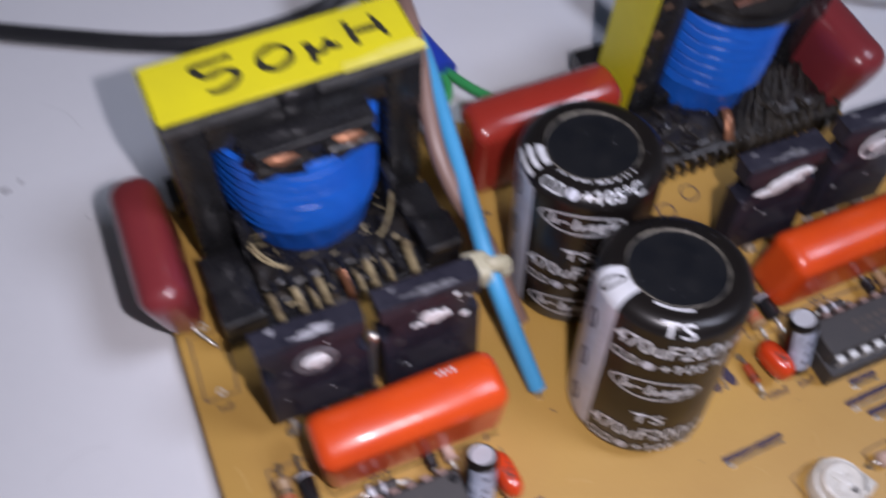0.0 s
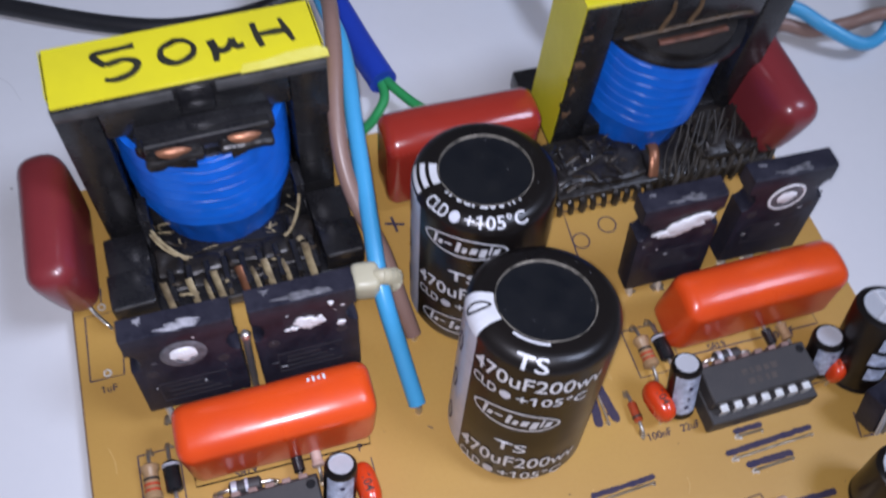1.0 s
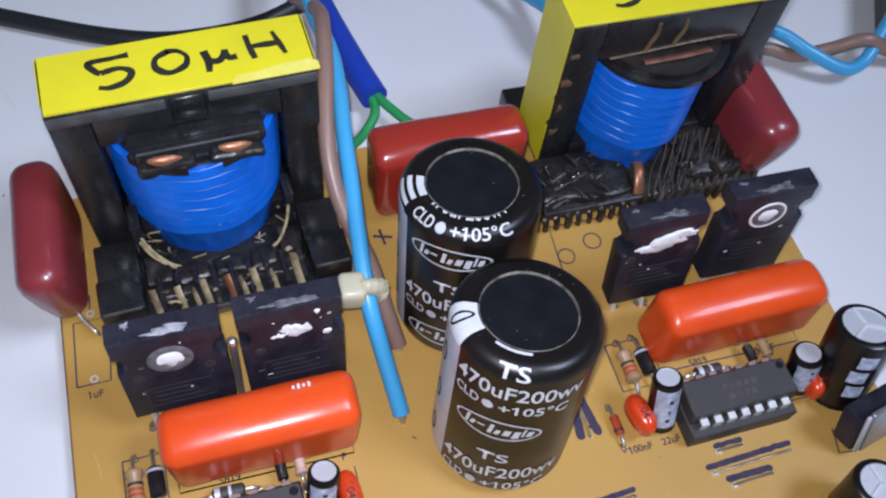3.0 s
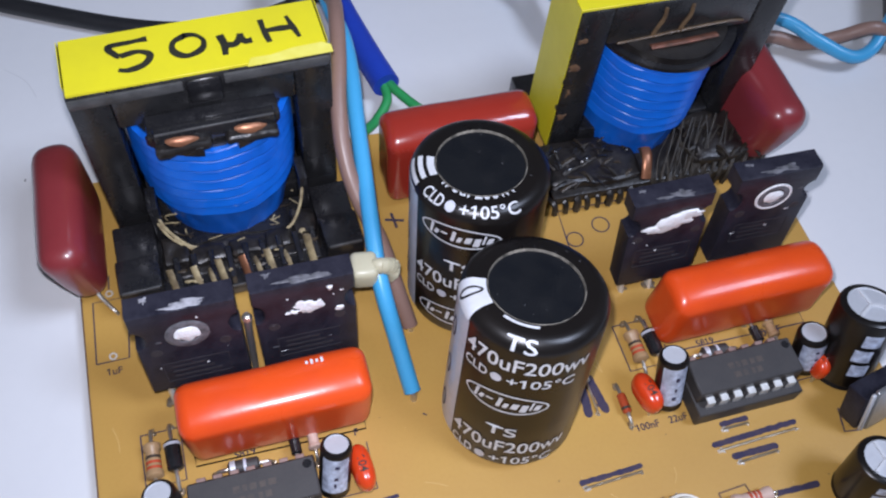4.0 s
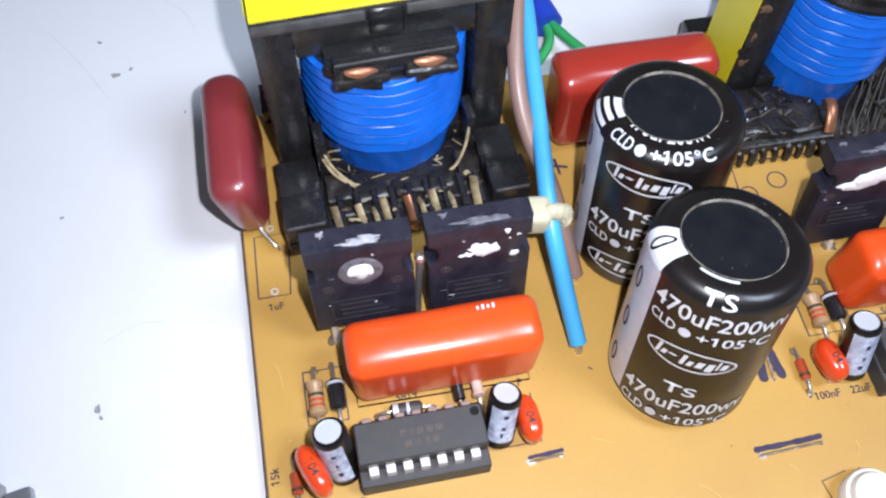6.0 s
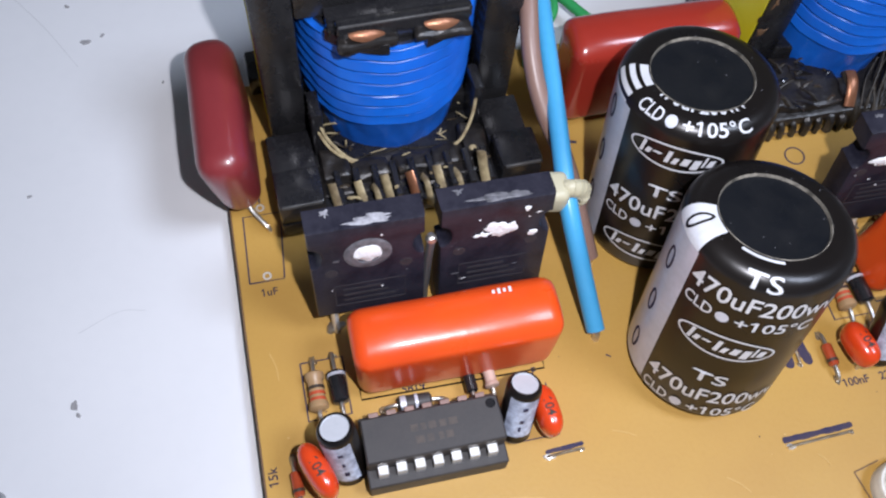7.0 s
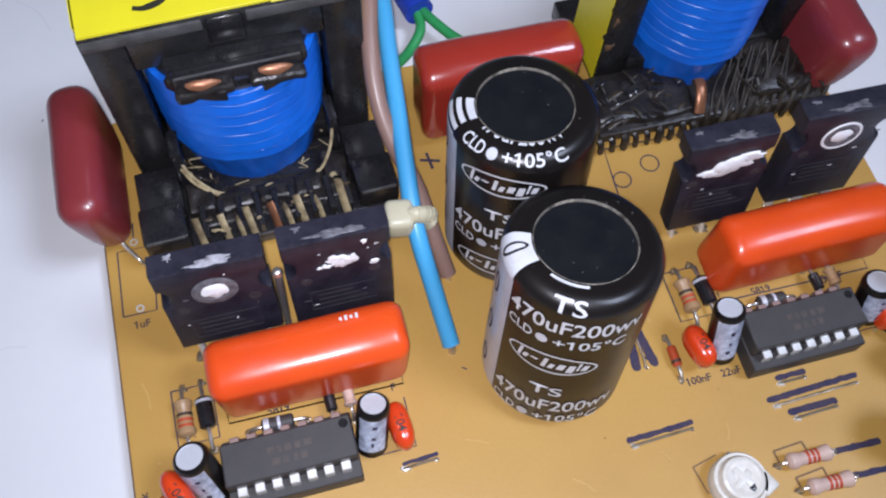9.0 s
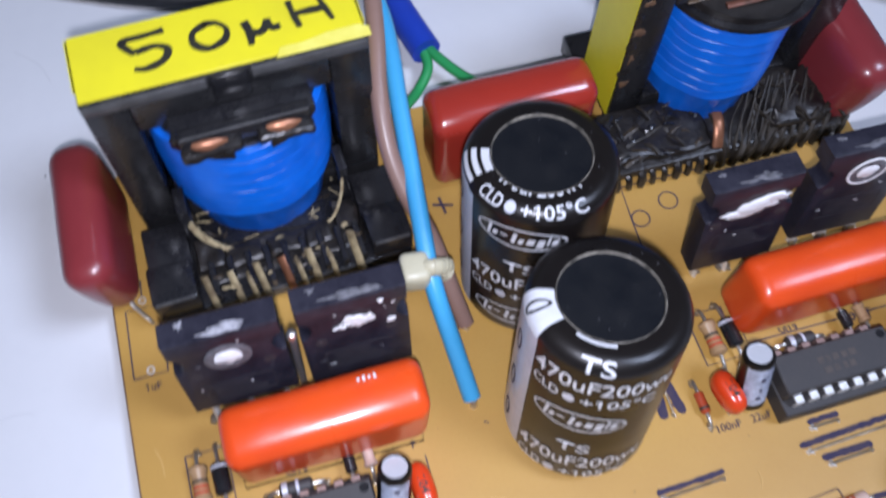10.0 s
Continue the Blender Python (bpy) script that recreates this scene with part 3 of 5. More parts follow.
    if tidy:
        part("terminal_block", box((1.1, -0.58, 3.11), (2.95, -0.40, 3.50), 0.03, 2), PLASTIC, t)
        part("terminal_block", box((1.0, -0.40, 3.11), (3.05, 0.02, 3.30), 0.03, 2), PLASTIC, t)
        for a0, a1 in ((222, 261), (283, 318)):
            part("terminal_lip", sector(2.0, 0.62, 1.20, 1.40, a0, a1, 3.02, 3.21), PLASTIC, t)
        # glint on the block's top edge, drawn as a pale strip
        part("worn_glint", box((1.12, -0.588, 3.47), (2.93, -0.56, 3.508), 0.006, 1), WORNGLINT, t)
        for px in (1.5, 2.55):
            part("terminal_lump", lump((px - 0.42, -0.74, 3.10), (px + 0.42, -0.50, 3.27), 0.05, px), CHARRED, t, "black varnish lump round a winding end")
            end = lathe([(0, -0.045), (0.20, -0.035), (0.30, 0.0), (0.20, 0.04), (0, 0.055)], 20)
            part("copper_end", moved(end, Matrix.Translation((px, -0.60, 3.31)) @ Matrix.Rotation(radians(8), 4, "Y") @ Matrix.Rotation(radians(35), 4, "X") @ Matrix.Diagonal((0.86, 0.34, 1.0, 1))), COPPER, t, "flattened copper winding end")
    else:
        part("terminal_block", halfdisc(1.95, 0.5, 1.12, 3.021, 3.16, 0.2), CHARRED, t)
        part("copper_end", tube([(1.35, -0.22, 3.16), (1.7, -0.24, 3.19), (2.2, -0.22, 3.19), (2.65, -0.16, 3.16)], 0.075, 10, 5, squash=0.5), SCORCHED, t, "scorched copper winding end")
        part("copper_end", tube([(1.1, 0.02, 3.16), (1.6, 0.02, 3.18), (2.2, 0.04, 3.18), (2.8, 0.06, 3.16)], 0.05, 10, 5, squash=0.5), FLUX, t)
        part("copper_lead", tube([(1.76, -0.66, 0.76), (1.72, -0.84, 0.76), (1.67, -1.02, 0.66), (1.63, -1.18, 0.48)], 0.10, 10, 5, squash=0.45), COPPER, t, "bare bright copper lead")
    # pin base in front and behind
    if tidy:
        part("pin_base", box((-0.12, -1.62, 0.10), (4.08, -0.02, 0.42), 0.04, 2), PLASTIC, t)
        for x0, x1 in ((-0.12, 0.60), (3.42, 4.10)):
            part("base_block", box((x0, -1.60, 0.40), (x1, -0.92, 0.92), 0.05, 2), PLASTIC, t)
            # pale strip for the glint and wear on this block's front edge
            part("worn_glint", box((x0 + 0.05, -1.606, 0.86), (x1 - 0.05, -1.57, 0.925), 0.01, 1), WORNGLINT, t)
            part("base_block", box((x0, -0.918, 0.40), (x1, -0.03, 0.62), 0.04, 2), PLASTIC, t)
        # the same painted glint along the front of the pin base
        part("worn_glint", box((0.62, -1.626, 0.36), (3.4, -1.60, 0.425), 0.008, 1), WORNGLINT, t)
        for k, (x0, x1, y0, y1, z1) in enumerate(((0.66, 1.10, -1.06, -0.50, 0.66), (1.14, 1.75, -1.12, -0.74, 0.58), (1.8, 2.4, -1.10, -0.78, 0.60), (2.45, 2.95, -1.10, -0.72, 0.57), (2.98, 3.38, -1.04, -0.45, 0.68))):
            part("varnish_lump", lump((x0, y0, 0.40), (x1, y1, z1), 0.06, 4.0 + k), CHARRED, t, "shiny black varnish lump")
        part("coil_sheet", lump((0.62, -1.28, 0.40), (3.40, -0.62, 0.46), 0.07, 3.0), CHARRED, t, "shiny varnish pooled under the coil")
        for k in range(9):
            px = 0.86 + 0.30 * k
            part("rib", box((px - 0.05, -1.60, 0.40), (px + 0.06, -0.95, 0.70), 0.02, 1), PLASTIC, t)
        for k, (px, top) in enumerate(((0.76, 0.92), (1.16, 0.86), (1.40, 0.62), (1.58, 0.92), (1.98, 0.86), (2.2, 0.66), (2.42, 0.90), (2.72, 0.66), (3.14, 1.06))):
            m = COPPER if k == 4 else STRING
            wide = 0.085 if top > 0.8 else 0.06
            part("pin", tube([(px + 0.05, -1.67, 0.32), (px + 0.04, -1.66, 0.52), (px + 0.01, -1.50, 0.74), (px - 0.02, -1.32, top)], wide, 6, 4, squash=0.45), m, t, "flat tinned pin stained by flux")
        for pts in (((0.70, -0.30, 1.45), (0.82, -0.52, 1.0), (1.12, -0.72, 0.62), (1.4, -0.78, 0.5)), ((3.30, -0.32, 1.45), (3.2, -0.55, 1.0), (2.98, -0.74, 0.62), (2.7, -0.80, 0.48)), ((0.66, -0.35, 1.2), (0.86, -0.60, 0.8), (1.25, -0.82, 0.52))):
            part("loose_strand", tube(pts, 0.028, 6, 5), STRAND, t, "frayed pale strand")
        part("terminal_side", box((0.62, -0.45, 0.42), (0.80, 0.05, 1.5), 0.03, 2), PLASTIC, t)
        part("terminal_side", box((3.22, -0.45, 0.42), (3.38, 0.05, 1.5), 0.03, 2), PLASTIC, t)
    else:
        part("pin_base", box((-0.3, -1.25, 0.22), (4.1, -0.02, 0.45), 0.06, 2), CHARRED, t)
        part("base_block", lump((-0.3, -1.12, 0.40), (1.55, -0.05, 0.60), 0.10, 2.0), CHARRED, t, "rough varnished block")
        part("pin_base", lump((1.55, -1.28, 0.02), (4.1, -0.4, 0.40), 0.05, 3.3), SOOT, t, "scorched pin base")
        part("base_block", lump((2.7, -1.10, 0.40), (4.12, -0.02, 0.74), 0.12, 6.0), CHARRED, t, "rough varnished block")
        rnd = random.Random(4)
        for k in range(20):
            px = -0.24 + 0.225 * k
            tilt = rnd.uniform(-0.1, 0.1) + (0.4 if px > 2.0 else -0.1)
            h = rnd.uniform(0.42, 0.66) if px > 1.6 else rnd.uniform(0.30, 0.42)
            w = rnd.uniform(0.05, 0.085)
            part("rib", tube([(px, -1.32, 0.04), (px + tilt * 0.2, -1.28, 0.30), (px + tilt * 0.7, -1.05, h), (px + tilt * 1.5, -0.6, h + 0.16)], w, 6, 4), SOOT if px > 1.6 else CHARRED, t)
        for k in range(9):
            px = 1.78 + 0.13 * k
            part("loose_strand", tube([(px, -1.30, 0.30), (px + 0.06, -1.2, 0.50), (px + rnd.uniform(0.1, 0.4), -0.85, 0.70), (px + rnd.uniform(0.3, 0.6), -0.5, 0.84)], rnd.uniform(0.012, 0.026), 6, 4), SOOT, t)
    if tidy:
        rnd = random.Random(8)
        for k in range(16):
            a = rnd.uniform(200, 340)
            px, py = 2.0 + 1.32 * math.cos(radians(a)), 0.62 + 1.36 * math.sin(radians(a))
            hop = rnd.uniform(0.05, 0.32)
            part("loose_strand", tube([(px, py, 0.52), (px + rnd.uniform(-0.15, 0.15), py - rnd.uniform(0.0, 0.15), 0.56 + hop * 0.5), (px + rnd.uniform(-0.3, 0.3), py - rnd.uniform(0.0, 0.2), 0.52 + hop)], rnd.uniform(0.008, 0.018), 5, 3), STRAND if k % 3 else FLUX, t)
        for k in range(12):
            px = rnd.uniform(0.7, 3.35)
            part("flux_crust", moved(blob(rnd.uniform(0.03, 0.08), rnd.uniform(0.02, 0.05), 0.02, k + 0.5, 0.5, n=10), Matrix.Translation((px, rnd.uniform(-1.58, -0.98), 0.702))), STRING if k % 2 else FLUX, t)
    else:
        for k in range(64):
            px, py = (rnd.uniform(-0.3, 1.5), rnd.uniform(-1.2, -0.15)) if k % 3 else (rnd.uniform(2.5, 4.0), rnd.uniform(-1.15, -0.1))
            a, span = rnd.choice((25, 35, 120, 150)) + rnd.uniform(-15, 15), rnd.uniform(0.15, 0.45)
            ex, ey = span * math.cos(radians(a)), span * math.sin(radians(a))
            pz = 0.65 + (0.11 if px > 2 else 0.0) + rnd.uniform(-0.03, 0.05)
            part("varnish_strip", tube([(px - ex / 2, max(-1.3, py - ey / 2), pz - 0.05), (px, py, pz), (px + ex / 2, min(0.0, py + ey / 2), pz - 0.02)], rnd.uniform(0.018, 0.05), 5, 3, squash=0.5), (CHARRED, PLASTIC, SOOT, FLUX)[k % 4] if px < 2 else SOOT, t)
        for k in range(9):
            px = 1.9 + 0.16 * k
            part("loose_strand", tube([(px, -1.28, 0.34), (px + 0.08, -1.12, 0.58), (px + rnd.uniform(0.15, 0.35), -0.75, 0.80), (px + rnd.uniform(0.4, 0.7), -0.3, 0.98)], rnd.uniform(0.014, 0.028), 6, 4), SOOT, t)
    part("pin_base_back", box((-0.2, 1.22, 0.1), (4.1, 1.85, 0.55), 0.05, 2), PLASTIC, t)
    return t


transformer(0.45, 2.30, 2.0, True)
transformer(8.68, 2.42, -0.5, False)


# ---- dipped film capacitors ----
def pillow(lo, hi, round_, seed, taper=0.06, crown=0.0):
    """A dipped body: rounded block, drawn in towards its leads, with a domed top."""
    bm = box(lo, hi, round_, 5)
    bmesh.ops.subdivide_edges(bm, edges=[e for e in bm.edges if e.calc_length() > 0.35], cuts=5, use_grid_fill=True)
    mid = [(a + b) / 2 for a, b in zip(lo, hi)]
    for v in bm.verts:
        high = max(0.0, min(1.0, (v.co.z - lo[2]) / (hi[2] - lo[2])))
        low = 1 - high
        yy = 2 * (v.co.y - mid[1]) / (hi[1] - lo[1])
        xx = 2 * (v.co.x - mid[0]) / (hi[0] - lo[0])
        v.co.z -= high ** 4 * crown * (yy * yy + 0.35 * xx ** 4)
        for i in (0, 1):
            v.co[i] = mid[i] + (v.co[i] - mid[i]) * (1 - taper * low * low)
        if taper > 0.2:
            end = max(0.0, (mid[1] - v.co.y) / (hi[1] - lo[1]) * 2 - 0.45) / 0.55
            v.co.x = mid[0] + (v.co.x - mid[0]) * (1 - 0.42 * end * end * low)
        d = Vector(v.co) - Vector(mid)
        k = 0.02 * noise.noise(Vector(v.co) * 1.2 + Vector((seed, 0, 0)))
        v.co += d.normalized() * k
    return bm


def film_capacitor(name, x, y, z, turn, lean, side, size, material, label, group, leads):
    c = tagged(thing(name, x, y, z, turn, lean, side), label, "capacitor", group)
    w, d, h = size
    part("body", pillow((-w / 2, -d / 2, 0), (w / 2, d / 2, h), min(w, d) * (0.42 if material is DULLRED else 0.25 if x > 10 else 0.23), x, 0.24 if material is DULLRED else -0.05 if x > 10 else 0.03, 0.0 if material is DULLRED else 0.14), material, c)
    for pts in leads:
        part("lead", tube(pts, 0.035, 8, 4), SOLDER, c)
    return c


orange = film_capacitor("film_capacitor", 2.56, -1.74, 0.08, 0.0, 0, 0, (2.98, 0.94, 1.40), ORANGE, "glossy orange dipped film capacitor standing on the board", "orange film capacitors", [[(-1.1, 0, 0.1), (-1.12, 0, -0.1)], [(1.1, 0, 0.1), (1.12, 0, -0.1)]])
for k in range(4):
    part("printed_bar", strokes([[(0.55 + 0.08 * k, 0.26), (0.55 + 0.08 * k + 0.04, 0.26)]], 0.05 + 0.03 * (k % 2), 1.365, 0.012, 1), PRINT, orange)
film_capacitor("film_capacitor", 10.84, -1.63, 0.08, 0.0, 0, 0, (3.04, 0.92, 1.42), ORANGE, "glossy orange dipped film capacitor standing on the board", "orange film capacitors", [[(-1.1, 0, 0.1), (-1.12, 0, -0.1)], [(1.1, 0, 0.1), (1.12, 0, -0.1)]])
film_capacitor("film_capacitor", 6.72, 2.42, 0.12, 0.0, 0, 0, (2.85, 0.95, 1.9), RED, "glossy dark red dipped film capacitor between the transformers", "red film capacitors", [[(-1.1, 0, 0.1), (-1.1, 0, -0.13)], [(1.1, 0, 0.1), (1.1, 0, -0.13)]])
film_capacitor("film_capacitor", -0.13, 2.18, 0.12, 0.0, 0, -6, (0.80, 2.58, 1.78), DULLRED, "maroon dipped film capacitor overhanging the board edge", "red film capacitors", [[(0.02, -0.82, 0.12), (0.12, -1.02, 0.02), (0.28, -1.26, -0.08), (0.31, -1.3, -0.25)]])
film_capacitor("film_capacitor", 12.78, 2.25, 0.15, 0.0, 0, 7, (0.95, 2.5, 1.72), DULLRED, "maroon dipped film capacitor beside the second transformer", "red film capacitors", [[(-0.15, -1.1, 0.12), (-0.25, -1.25, 0.05), (-0.3, -1.3, -0.15)]])


# ---- large electrolytic capacitors ----
R, H, SH = 1.12, 3.22, 0.24


def sleeve_point(az, s, proud=0.010):
    """A point on the sleeve, s centimetres up along its side and over the shoulder."""
    a, side, arc = radians(az), H - SH, math.pi / 2 * SH
    if s < side:
        r, z, nr, nz = R, s, 1.0, 0.0
    elif s < side + arc:
        b = (s - side) / SH
        r, z, nr, nz = R - SH + SH * math.cos(b), side + SH * math.sin(b), math.cos(b), math.sin(b)
    else:
        r, z, nr, nz = R - SH - (s - side - arc), H, 0.0, 1.0
    r, z = r + proud * nr, z + proud * nz
    return Vector((r * math.cos(a), r * math.sin(a), z))


def cut(poly, level, sign):
    """The part of a flat polygon above a level (sign 1) or below it (sign -1)."""
    kept = []
    for a, b in zip(poly, poly[1:] + poly[:1]):
        da, db = sign * (a[1] - level), sign * (b[1] - level)
        if da >= 0:
            kept.append(a)
        if (da > 0 > db) or (da < 0 < db):
            f = da / (da - db)
            kept.append((a[0] + f * (b[0] - a[0]), level))
    return kept


def wrapped(bm, az, s, limit=99.0, width=0.0):
    """Bends flat lettering round the sleeve; what runs past the top opening is cut off."""
    if width:
        xs = [v.co.x for v in bm.verts]
        k, mid = width / (max(xs) - min(xs)), (max(xs) + min(xs)) / 2
        for v in bm.verts:
            v.co.x = (v.co.x - mid) * k
    # cut every face into thin level strips, so that it can follow the shoulder
    bmesh.ops.triangulate(bm, faces=list(bm.faces))
    out = bmesh.new()
    for face in bm.faces:
        whole = [(v.co.x, v.co.y) for v in face.verts]
        low, high = min(q[1] for q in whole), min(max(q[1] for q in whole), limit - s)
        k = math.floor(low / 0.04)
        while 0.04 * k < high:
            poly = cut(cut(whole, max(low, 0.04 * k), 1), min(high, 0.04 * (k + 1)), -1)
            if len(poly) > 2:
                out.faces.new([out.verts.new(sleeve_point(az + math.degrees(px / R), s + py)) for px, py in poly])
            k += 1
    bm.free()
    bmesh.ops.remove_doubles(out, verts=out.verts, dist=0.0002)
    return out


def patch(az0, az1, s0, s1, n=10, m=14, proud=0.003):
    bm = bmesh.new()
    g = [[bm.verts.new(sleeve_point(az0 + (az1 - az0) * i / n, s0 + (s1 - s0) * j / m, proud)) for i in range(n + 1)] for j in range(m + 1)]
    for a, b in zip(g, g[1:]):
        for i in range(n):
            bm.faces.new((a[i], a[i + 1], b[i + 1], b[i]))
    return bm


def oval(az, s, w, h, t, n=40):
    bm = bmesh.new()
    rows = []
    for i in range(n):
        a = 2 * math.pi * i / n
        rows.append([bm.verts.new((w * k * math.cos(a), h * k2 * math.sin(a), 0)) for k, k2 in ((1, 1), (1 - t / w, 1 - t / h))])
    for i in range(n):
        a, b = rows[i], rows[(i + 1) % n]
        bm.faces.new((a[0], b[0], b[1], a[1]))
    return wrapped(bm, az, s)


def dot(az, s, r):
    bm = bmesh.new()
    bm.faces.new([bm.verts.new((r * math.cos(2 * math.pi * i / 16), r * math.sin(2 * math.pi * i / 16), 0)) for i in range(16)])
    return wrapped(bm, az, s)


def large_capacitor(x, y, lean, side, shift, label):
    c = tagged(thing("electrolytic_capacitor", x, y, 0.0, 0.0, lean, side), label, "capacitor", "large electrolytic capacitors")
    arc = [(R - SH + SH * math.sin(b), H - SH + SH * math.cos(b)) for b in [math.pi / 2 * k / 8 for k in range(8, -1, -1)]]
    sleeve = part("sleeve", lathe([(0, -0.02), (R - 0.12, -0.02), (R - 0.03, 0.03), (R, 0.12), (R, 1.2), (R, 2.4), *arc, (0.715, H)], 72), SLEEVE, c, "glossy brown-black printed sleeve")
    disc = part("top_disc", lathe([(0.72, H - 0.03), (0.69, H - 0.035), (0.3, H - 0.03), (0, H - 0.03)], 48), DISC, c)
    part("top_rim", lathe([(0.730, H - 0.02), (0.725, H + 0.008), (0.717, H + 0.010), (0.710, H - 0.01), (0.704, H - 0.04)], 64), RIM, c, "dusty sleeve edge round the top")
    limit = H - SH + math.pi / 2 * SH + 0.14
    rnd = random.Random(int(10 * y) + 50)
    dust = bmesh.new()
    for k in range(26):
        a, q, r = rnd.uniform(0, 6.28), 0.98 * math.sqrt(rnd.random()), rnd.choice((0.003, 0.004, 0.005, 0.007))
        z = H - 0.028 if q < 0.70 else H + 0.003 if q < R - SH else None
        if z is None:
            continue
        turn, long_ = rnd.uniform(0, 3.14), rnd.choice((1, 1, 2.5))
        dust.faces.new([dust.verts.new((q * math.cos(a) + r * long_ * math.cos(b) * math.cos(turn) - r * math.sin(b) * math.sin(turn), q * math.sin(a) + r * long_ * math.cos(b) * math.sin(turn) + r * math.sin(b) * math.cos(turn), z)) for b in [6.28 * n / 6 for n in range(6)]])
    part("dust", dust, SMEAR, disc, "fine pale dust", smooth=False)
    stripe = part("polarity_stripe", patch(150, 193, 0.12, H - SH + 0.02, 12, 20), STRIPE, c, "pale grey minus stripe")
    part("polarity_stripe", patch(157, 192 if shift == 0 else 186, H - SH + 0.021, limit, 10, 10), PRINT, c, "white end of the minus stripe")
    for k in range(3):
        part("minus_mark", oval(171, 0.55 + 0.93 * k + 0.25 * (shift > 0), 0.10, 0.22, 0.05), INK, stripe)
    if shift == 0:
        part("minus_mark", oval(172, H - SH + 0.27, 0.10, 0.20, 0.045), SLEEVE, c)
    else:
        for k in range(3):
            part("minus_mark", patch(156, 188, H - SH + 0.06 + 0.14 * k, H - SH + 0.12 + 0.14 * k, 10, 3, 0.006), SLEEVE, c)
    for turn in (0, 1, 2):
        for text, height, s, wide in (("TS", 0.22, 3.03, 0.50), ("470uF200wv", 0.29, 2.57, 1.98), ("CLD", 0.19, 2.24, 0.44)):
            s += shift - 2.12 * turn
            if not 0.02 < s < limit - 0.03:
                continue
            if text != "CLD":
                part("printed_text", wrapped(letters(text, height), 246 if len(text) > 3 else 238, s, limit, wide), PRINT, sleeve, smooth=False)
                continue
            part("printed_text", wrapped(letters("CLD", height), 207, s, limit, 0.42), PRINT, sleeve, smooth=False)
            part("printed_dot", dot(225.0, s + 0.085, 0.09), STRIPE, sleeve, smooth=False)
            part("printed_text", wrapped(letters("+105°C", height), 260, s, limit, 1.04), PRINT, sleeve, smooth=False)
        s = 1.76 + shift - 2.12 * turn
        if not 0.2 < s < H - SH - 0.1:
            continue
        part("printed_oval", oval(236, s, 0.68, 0.23, 0.034), PRINT, sleeve, smooth=False)
        for bx, bw, lo, hi in ((-0.46, 0.05, -0.11, 0.13), (-0.37, 0.07, -0.08, 0.03), (-0.24, 0.11, -0.01, 0.03), (-0.08, 0.06, -0.11, 0.12), (0.02, 0.07, -0.10, 0.02), (0.16, 0.10, -0.09, 0.05), (0.30, 0.10, -0.14, 0.05), (0.41, 0.035, -0.08, 0.12), (0.50, 0.09, -0.08, 0.05)):
            bm = bmesh.new()
            bm.faces.new([bm.verts.new(q) for q in ((bx - bw / 2 - 0.02, lo, 0), (bx + bw / 2 - 0.02, lo, 0), (bx + bw / 2 + 0.02, hi, 0), (bx - bw / 2 + 0.02, hi, 0))])
            part("brand_shape", wrapped(bm, 236, s), PRINT, sleeve, smooth=False)
    # highlight on the shoulder, painted as an arc in the white print material
    if shift == 0:
        part("highlight_arc", patch(212, 252, limit - 0.055, limit - 0.012, 16, 2), PRINT, sleeve, smooth=False)
    return c


large_capacitor(6.30, -2.46, -10.5, 3.9, 0.0, "black 470uF 200wv electrolytic capacitor standing on the board")
large_capacitor(6.35, 0.0, -7.4, 0.4, 0.88, "black electrolytic capacitor with +105°C on its shoulder")


# ---- power transistors ----
def notched(z0, z1, hole, thick, w=0.79):
    """The moulded body: a slab with a scoop in each side at the height of its hole."""
    r = 0.22
    right = [(w, z0), (w, hole - r)] + [(w - 0.16 * math.sin(radians(a)), hole - r * math.cos(radians(a))) for a in range(20, 161, 20)] + [(w, hole + r), (w, z1)]
    pts = right + [(-x, z) for x, z in reversed(right)]
    bm = bmesh.new()
    front = bm.faces.new([bm.verts.new((x, 0, z)) for x, z in pts])
    for v in bmesh.ops.extrude_face_region(bm, geom=[front])["geom"]:
        if isinstance(v, bmesh.types.BMVert):
            v.co.y = thick
    bmesh.ops.recalc_face_normals(bm, faces=bm.faces)
    bmesh.ops.bevel(bm, geom=[e for e in bm.edges if all(v.co.y < 0.01 for v in e.verts)], offset=0.07, segments=2, profile=0.6, affect="EDGES")
    return bm


